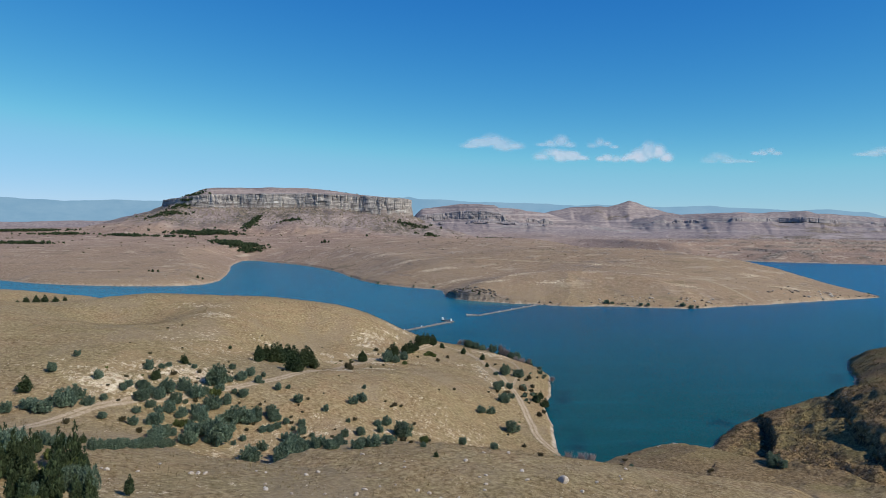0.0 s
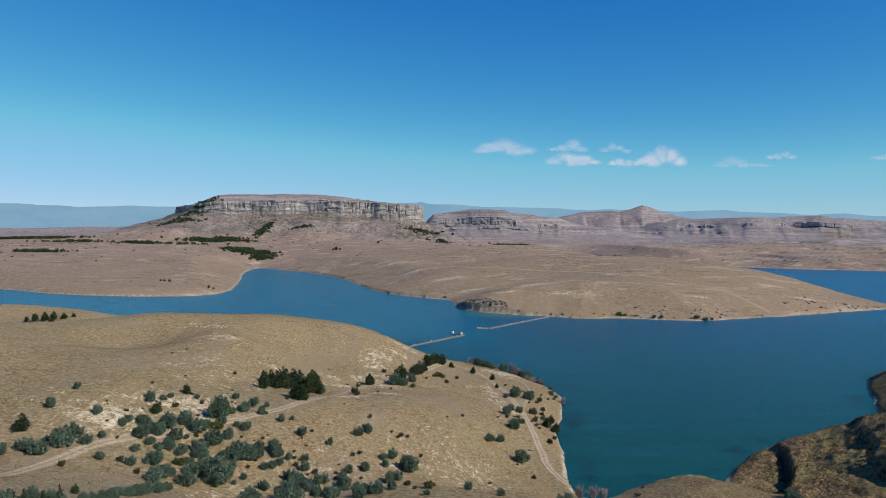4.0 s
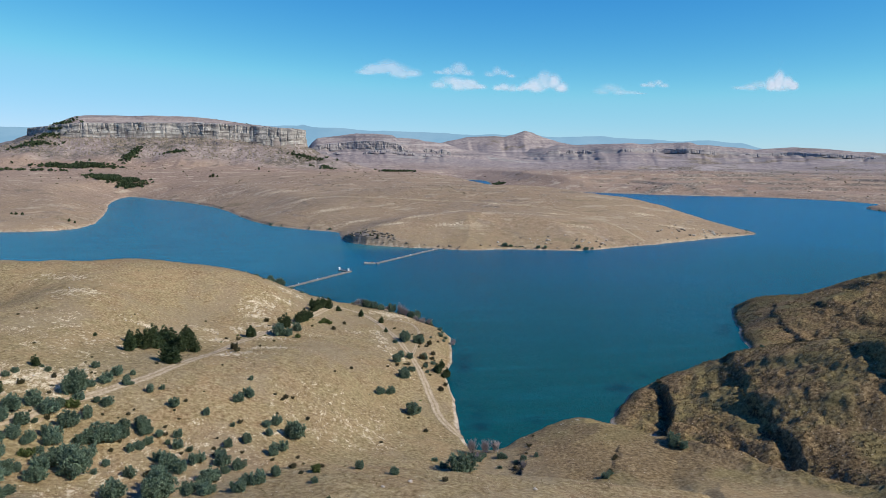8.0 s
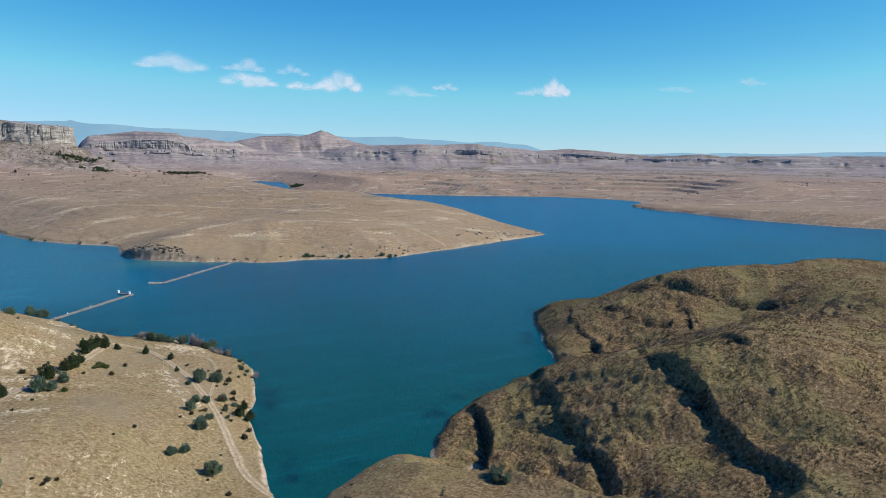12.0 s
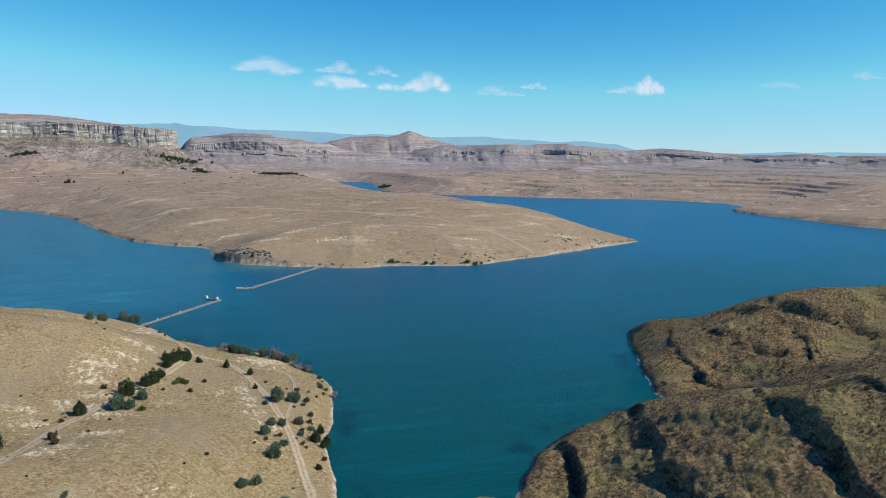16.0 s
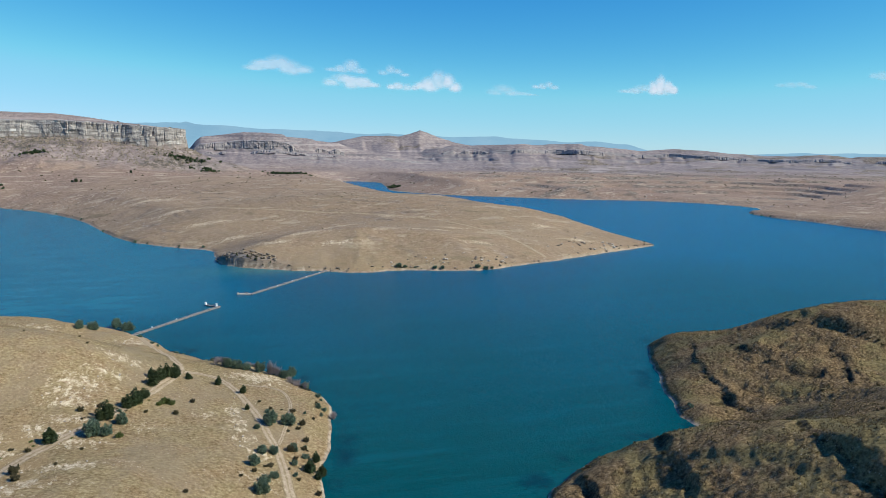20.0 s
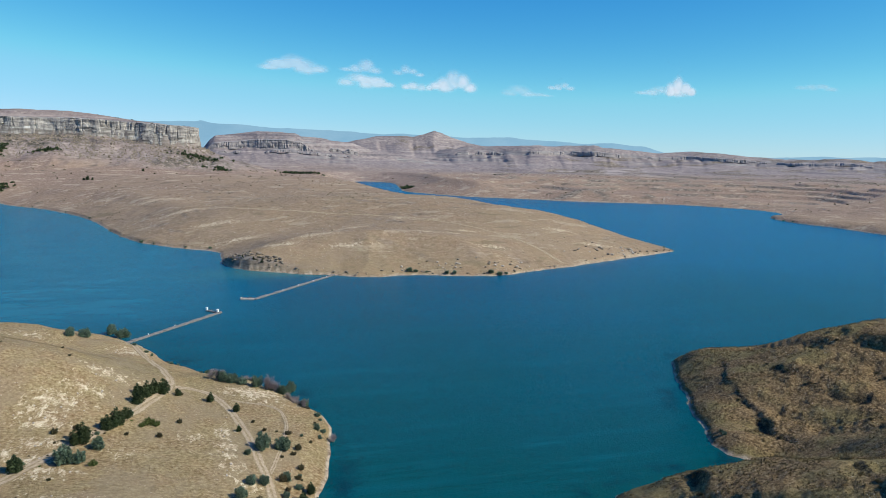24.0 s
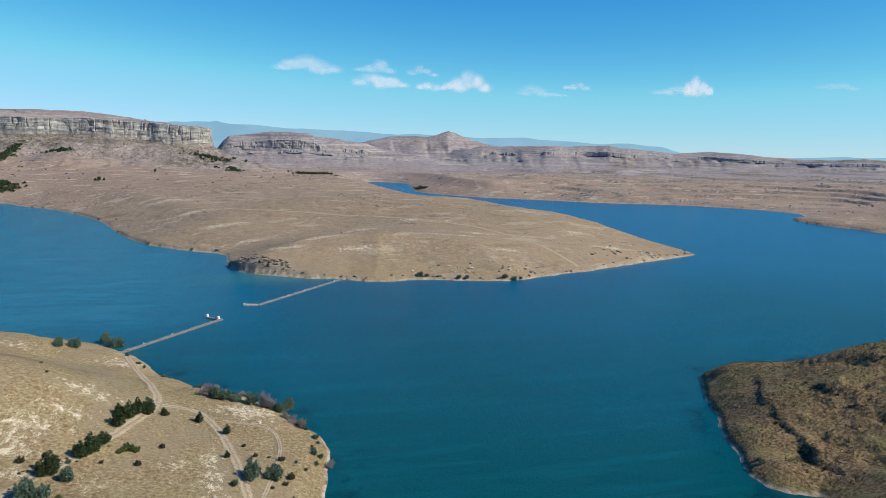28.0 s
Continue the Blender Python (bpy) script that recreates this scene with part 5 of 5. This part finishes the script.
BANK_SHRUBS = [(-44 + 34 * u + rng.normal(0, 2.5), 300 + 55 * u + rng.normal(0, 3), rng.uniform(0.8, 2.2)) for u in rng.uniform(0, 1, 26)]
plant_all(BANK_SHRUBS, wattles[:2] + browns + brights, (0.55, 0.85), 23)
WILLOWS = [(ax + (bx - ax) * u - rng.uniform(0, 3), ay + (by - ay) * u - rng.uniform(0, 3), rng.uniform(2.2, 3.8)) for (ax, ay), (bx, by) in (((53, 372), (46, 394)), ((46, 394), (26, 424)), ((26, 424), (8, 438))) for u in rng.uniform(0, 1, 5)]
plant_all(WILLOWS, poplars, (0.6, 0.9), 24)
THICKET = [(-60 + 26 * a, 196 + 20 * b, w) for a, b, w in zip(rng.normal(0, 1, 70), rng.normal(0, 1, 70), rng.uniform(1.4, 3.6, 70)) if abs(a) < 2 and 170 < 196 + 20 * b < 250]
plant_all(THICKET, wattles, (0.75, 1.2), 16)

SCARP_BUSHES = [(ax + (bx - ax) * u - abs(rng.normal(0, 1.5)), ay + (by - ay) * u + rng.normal(0, 1.5), rng.uniform(0.9, 2.2)) for pts, rise in SCARPS if rise < 6.5 for (ax, ay), (bx, by) in zip(pts[:-1], pts[1:]) for u in rng.uniform(0, 1, 4)]
plant_all(SCARP_BUSHES, browns, (0.7, 1.0), 17)
COVE_BUSHES = [(x, y, rng.uniform(1.5, 3.4)) for x, y in zip(rng.uniform(28, 58, 16), rng.uniform(200, 216, 16))] + [(70, 184, 2.6), (72, 186, 2.2), (-4, 148, 1.8), (203, 317, 2.4), (204, 320, 1.8)]
plant_all(COVE_BUSHES, wattles, (0.55, 0.8), 18)


# ---- dirt tracks ----
def dirt_track(points, half, label):
    p = spline(points, 3)
    seg = np.hypot(*np.diff(p, axis=0).T)
    at = np.concatenate([[0], np.cumsum(seg)])
    s = np.arange(0, at[-1], 1.2)
    c = np.stack([np.interp(s, at, p[:, 0]), np.interp(s, at, p[:, 1])], 1)
    t = np.gradient(c, axis=0)
    t /= np.linalg.norm(t, axis=1, keepdims=True)
    across = np.array([-1.0, -0.8, -0.55, -0.3, 0.0, 0.3, 0.55, 0.8, 1.0])
    wob = 0.35 * fbm(s, s * 0, 9, 3, 95)
    x = c[:, :1] - t[:, 1:] * (across * half + wob[:, None])
    y = c[:, 1:] + t[:, :1] * (across * half + wob[:, None])
    z = land(x.ravel(), y.ravel())[0].reshape(x.shape) + np.array([0.06, 0.13, 0.08, 0.08, 0.15, 0.08, 0.08, 0.13, 0.06])
    n = len(across)
    f = [(i * n + j, i * n + j + 1, (i + 1) * n + j + 1, (i + 1) * n + j) for i in range(len(s) - 1) for j in range(n - 1)]
    me = mesh_from("dirt_track", np.stack([x, y, z], -1).reshape(-1, 3), f, TRACK, True)
    me.attributes.new("across", "FLOAT", "POINT").data.foreach_set("value", np.tile(np.abs(across), len(s)).astype(np.float32))
    return tagged(new("road", me), label, "road", kind="structure")


def track_material():
    m, n, l, b = material("rutted_soil", 0.95, 0.1)
    p = position(n)
    a = attribute(n, "across")
    soil = ramp(n, l, tex_noise(n, l, p, 0.9, 6, 0.75), [(0.34, (0.27, 0.20, 0.13)), (0.52, (0.40, 0.31, 0.21)), (0.68, (0.54, 0.44, 0.31))])
    grass = ramp(n, l, tex_noise(n, l, p, 1.3, 7, 0.8), [(0.3, (0.115, 0.080, 0.040)), (0.5, (0.25, 0.185, 0.10)), (0.7, (0.40, 0.32, 0.20))])
    rut = ramp(n, l, calc(n, l, "ADD", a, calc(n, l, "MULTIPLY", calc(n, l, "SUBTRACT", tex_noise(n, l, p, 0.5, 6, 0.75), 0.5), 1.0)), [(0.05, (0.15, 0.15, 0.15)), (0.28, (0.9, 0.9, 0.9)), (0.60, (0.9, 0.9, 0.9)), (0.82, (0, 0, 0))])
    l.new(mix(n, l, rut, grass, soil), b.inputs["Base Color"])
    bump(n, l, b, tex_noise(n, l, p, 1.2, 6, 0.7), 0.4, 0.5)
    return m


TRACK = track_material()
dirt_track(((-95, 135), (-91, 165), (-85, 185), (-77, 192), (-73, 203), (-65, 215), (-55, 229), (-48, 253), (-43, 285), (-38, 303), (-28, 323), (-19, 340), (-9, 365), (-3, 391), (-7, 410), (-16, 440), (-28, 480), (-34, 503)), 2.1, "rutted pale dirt track over the grassy hill")
dirt_track(((-3, 391), (5, 395), (14, 389), (24, 358), (30, 325), (33, 309), (34, 290), (35, 270), (36, 250), (41, 238)), 1.9, "rutted pale dirt track running down to the water")
dirt_track(((20, 384), (34, 380), (40, 371), (40, 353), (38, 340), (33, 318)), 0.9, "faint side track in dry grass")


dirt_track(((330, 722), (318, 760), (296, 810), (270, 850), (228, 900), (150, 960), (60, 1010), (-30, 1080)), 2.4, "faint grassy track over the low peninsula")
dirt_track(((-120, 1100), (-60, 1115), (0, 1100), (60, 1130), (130, 1120), (170, 1160)), 2.0, "faint track crossing the peninsula's brown grass")


# ---- stones ----
def boulder_mesh(seed, mat):
    rng = np.random.default_rng(seed)
    bm = bmesh.new()
    bmesh.ops.create_icosphere(bm, subdivisions=2, radius=1.0)
    cut = [(Vector(rng.normal(0, 1, 3)).normalized(), rng.uniform(0.55, 0.85)) for _ in range(7)]
    for v in bm.verts:
        for way, far in cut:
            over = v.co.dot(way) - far
            if over > 0:
                v.co -= way * over * 0.9
        v.co *= 1 + 0.08 * noise.noise(v.co * 2 + Vector((seed, 0, 0)))
        v.co.z *= 0.7
    me = bpy.data.meshes.new("boulder")
    bm.to_mesh(me)
    bm.free()
    me.materials.append(mat)
    return me


def boulders(spots, meshes, label, group, seed):
    rng = np.random.default_rng(seed)
    xy = np.array([q[:2] for q in spots], float)
    z = land(xy[:, 0], xy[:, 1])[0]
    for (x, y, s), h in zip(spots, z):
        if h < 0.05:
            continue
        ob = tagged(new("boulder", meshes[int(rng.integers(len(meshes)))]), label, "rock", group)
        ob.matrix_basis = pose(x, y, h + 0.12 * s, rng.uniform(-15, 15), rng.uniform(-15, 15), rng.uniform(0, 360)) @ Matrix.Diagonal((0.5 * s, 0.5 * s * rng.uniform(0.7, 1.2), 0.5 * s * rng.uniform(0.7, 1.1), 1))


pale = [boulder_mesh(400 + k, STONE) for k in range(5)]
dark = [boulder_mesh(420 + k, DARK_STONE) for k in range(5)]
RIDGE_STONES = ((-43, 117, 1.0), (-42, 117.5, 1.1), (-41, 118, 1.1), (-34, 125, 0.6), (-32, 124, 0.6), (23, 128, 2.6), (-4, 117, 0.9), (-2, 116, 0.8), (-13, 115, 1.0), (-14, 112, 1.1), (-24, 109, 0.8), (-19, 111, 0.7), (16, 126, 1.1), (8, 122, 0.8), (-29, 112, 0.6), (30, 131, 0.9), (36, 136, 0.7), (-8, 119, 0.6), (3, 115, 0.7), (-50, 121, 0.7))
boulders(RIDGE_STONES, pale, "pale rounded boulder lying in dry grass", "boulders on the ridge", 21)
boulders([(x, y, rng.uniform(0.5, 1.1)) for x, y in zip(rng.uniform(-60, 45, 40), rng.uniform(105, 150, 40))], pale, "small pale stone lying in dry grass", "stones on the ridge", 22)
south = spline(PENINSULA_SOUTH[12:], 2)
picks = rng.integers(0, len(south) - 1, 90)
SHORE_ROCKS = [(south[i][0] + rng.uniform(-3, 3), south[i][1] + rng.uniform(0.5, 7), rng.uniform(1.0, 3.2)) for i in picks]
boulders(SHORE_ROCKS, dark, "weathered brown rock at the water's edge", "rocks along the shore", 23)
boulders([(rng.normal(430, 35), rng.normal(772, 10), rng.uniform(1.4, 4.2)) for _ in range(60)] + [(rng.normal(235, 40), rng.normal(703, 7), rng.uniform(1.2, 3.6)) for _ in range(50)], dark + pale, "weathered sandstone block on the slope above water", "rocks above the shore", 24)
boulders([(6 + 54 * u + rng.normal(0, 2), 796 - 62 * u ** 0.6 + rng.uniform(0, 9), rng.uniform(1.6, 4.0)) for u in rng.uniform(0, 1, 80)], dark, "dark weathered block of the low crag", "blocks of the crag", 25)
boulders([(x, y, rng.uniform(0.4, 1.0)) for x, y in ((cx + rng.normal(0, 0.6) * rx, cy + rng.normal(0, 0.6) * ry) for cx, cy, rx, ry in BARE_PATCHES for _ in range(3))], pale, "small pale stone on bare soil", "stones on bare soil", 26)

boulders([(60 + 38 * u + rng.normal(0, 1.5), 231 + 5 * math.sin(3 * u) - 22 * max(0, u - 0.75) + rng.normal(0, 1.5), rng.uniform(0.3, 0.8)) for u in rng.uniform(0, 1, 14)], pale, "pale stone on the rim of the grassy knoll", "stones on the knoll", 27)


def talus_stuff():
    rng = np.random.default_rng(51)
    x, y = rng.uniform(-1050, -60, 9000), rng.uniform(2050, 2300, 9000)
    d = sunk(x, y, MESA)
    ok = (d > 6) & (d < 180) & (rng.uniform(0, 1, 9000) < np.exp(-d / 70.0) + 0.12)
    x, y = x[ok], y[ok]
    p = np.stack([x, y, land(x, y)[0]], -1)
    s = rng.uniform(1.2, 4.0, len(p))[:, None]
    base = np.array(((1, 0, 0), (-0.5, 0.87, 0), (-0.5, -0.87, 0), (0.1, 0.1, 1.1)))
    v = (p[:, None] + base[None] * s[:, None] + rng.normal(0, 0.3, (len(p), 4, 3)) * s[:, None]).reshape(-1, 3)
    f = np.array(((0, 1, 3), (1, 2, 3), (2, 0, 3)))[None] + 4 * np.arange(len(p))[:, None, None]
    return tagged(new("talus_rocks", mesh_from("talus_rocks", v, f.reshape(-1, 3), DARK_STONE)), "fallen sandstone blocks below the mesa's cliff", "rocks", kind="stuff")


talus_stuff()

# ---- grass and far woods ----
def grass_stuff(name, count, x0, x1, y0, y1, size, mat, label, seed, keep):
    rng = np.random.default_rng(seed)
    x, y = rng.uniform(x0, x1, count), rng.uniform(y0, y1, count)
    ok = keep(x, y) & (fbm(x, y, 12, 3, seed) > -0.25)
    x, y = x[ok], y[ok]
    z = land(x, y)[0]
    ok = z > 0.8
    pts = np.stack([x, y, z - 0.05], -1)[ok]
    way = np.tile((0.0, 0.0, 1.2), (len(pts), 1))
    v, f = tufts(pts, way, size * rng.uniform(0.6, 1.3, len(pts)), rng, 3, 0.30)
    ob = new(name, mesh_from(name, v, f, mat))
    return tagged(ob, label, "grass", kind="stuff")


grass_stuff("tussock_grass", 95000, 85, 420, 130, 440, 0.5, TUSSOCK, "coarse brown tussock grass on the steep slopes", 31, lambda x, y: (np.hypot(x - 60, y - 60) < 420) & (x - 0.4 * np.clip(232 - y, 0, 90) > 104))
grass_stuff("dry_grass", 90000, -150, 70, 95, 430, 0.24, GRASS, "short dry straw-coloured winter grass", 32, lambda x, y: (y > 100) & (x < 60))


def scattered(name, count, x0, x1, y0, y1, small, large, mat, label, category, seed, flat=False):
    """Low shrubs or loose stones, too many to count, over a stretch of land."""
    rng = np.random.default_rng(seed)
    x, y = rng.uniform(x0, x1, count), rng.uniform(y0, y1, count)
    ok = fbm(x, y, 90, 4, seed) > rng.uniform(-0.25, 0.45, count)
    x, y = x[ok], y[ok]
    z = land(x, y)[0]
    ok = z > 0.7
    p = np.stack([x, y, z], -1)[ok]
    s = rng.uniform(small, large, len(p)) * np.clip(np.hypot(p[:, 0], p[:, 1]) / 900, 0.8, 2.2)
    if flat:
        base = np.array(((1, 0, 0), (-0.5, 0.87, 0), (-0.5, -0.87, 0), (0.1, 0.1, 0.8)))
        v = (p[:, None] + 0.5 * base[None] * s[:, None, None] + 0.12 * rng.normal(0, 1, (len(p), 4, 3)) * s[:, None, None]).reshape(-1, 3)
        f = (np.array(((0, 1, 3), (1, 2, 3), (2, 0, 3)))[None] + 4 * np.arange(len(p))[:, None, None]).reshape(-1, 3)
    else:
        q = np.repeat(p, 5, 0) + rng.normal(0, 0.28, (5 * len(p), 3)) * np.repeat(s, 5)[:, None] * (1, 1, 0.3)
        v, f = tufts(q, np.tile((0, 0, 0.8), (len(q), 1)), 0.6 * np.repeat(s, 5), rng, 2, 0.45)
    return tagged(new(name, mesh_from(name, v, f, mat)), label, category, kind="stuff")


scattered("heath_shrubs", 3200, -420, 520, 680, 1500, 0.5, 1.3, BROWN_LEAF, "low dark shrubs dotted over the brown peninsula", "shrubs", 61)
scattered("loose_stones", 9000, -420, 520, 680, 1500, 0.6, 1.5, STONE, "loose pale sandstone scattered over the peninsula", "rocks", 62, True)
scattered("plain_shrubs", 1800, -1300, 2000, 1250, 2700, 1.0, 2.2, BROWN_LEAF, "dark shrubs dotted over the far plain", "shrubs", 63)
scattered("plain_stones", 4500, 450, 2000, 1250, 2700, 1.0, 2.4, STONE, "pale outcrops and stones on the far plain", "rocks", 64, True)


def far_woods(patches):
    rng = np.random.default_rng(41)
    pts, sizes = [], []
    for cx, cy, rx, ry, n in patches:
        q = rng.normal(0, 0.5, (n, 2)) * (rx, ry) + (cx, cy)
        z = land(q[:, 0], q[:, 1])[0]
        for (x, y), h in zip(q, z):
            s = rng.uniform(4, 8)
            d = rng.normal(0, 1, (9, 3))
            d[:, 2] = np.abs(d[:, 2])
            d /= np.linalg.norm(d, axis=1, keepdims=True)
            pts.append(np.array((x, y, h + 0.2 * s)) + d * s * 0.4)
            sizes.append(np.full(9, s * 0.55))
    p = np.vstack(pts)
    v, f = tufts(p, np.tile((0, 0, 0.6), (len(p), 1)), np.concatenate(sizes), rng, 2, 0.5)
    return tagged(new("far_woods", mesh_from("far_woods", v, f, CONIFER_LEAF)), "dark woods and scrub below the mesa", "woods", kind="stuff")


far_woods((
    (-705, 2000, 90, 22, 260), (-640, 1975, 60, 16, 120), (-500, 1690, 60, 30, 200), (-545, 1735, 40, 25, 90), (-466, 1650, 30, 18, 60), (-1260, 2080, 130, 25, 320),
    (-1330, 2076, 70, 20, 120), (-914, 1500, 60, 16, 90), (-858, 1865, 50, 20, 80), (-582, 2110, 16, 70, 130), (-860, 2310, 50, 40, 150), (-890, 2220, 70, 25, 120),
    (-90, 2170, 60, 25, 60), (-40, 2090, 40, 20, 30), (-1050, 1900, 90, 25, 80), (190, 2280, 60, 20, 90), (-760, 1850, 120, 20, 50), (490, 2100, 12, 60, 40), (-470, 2120, 25, 12, 40)))
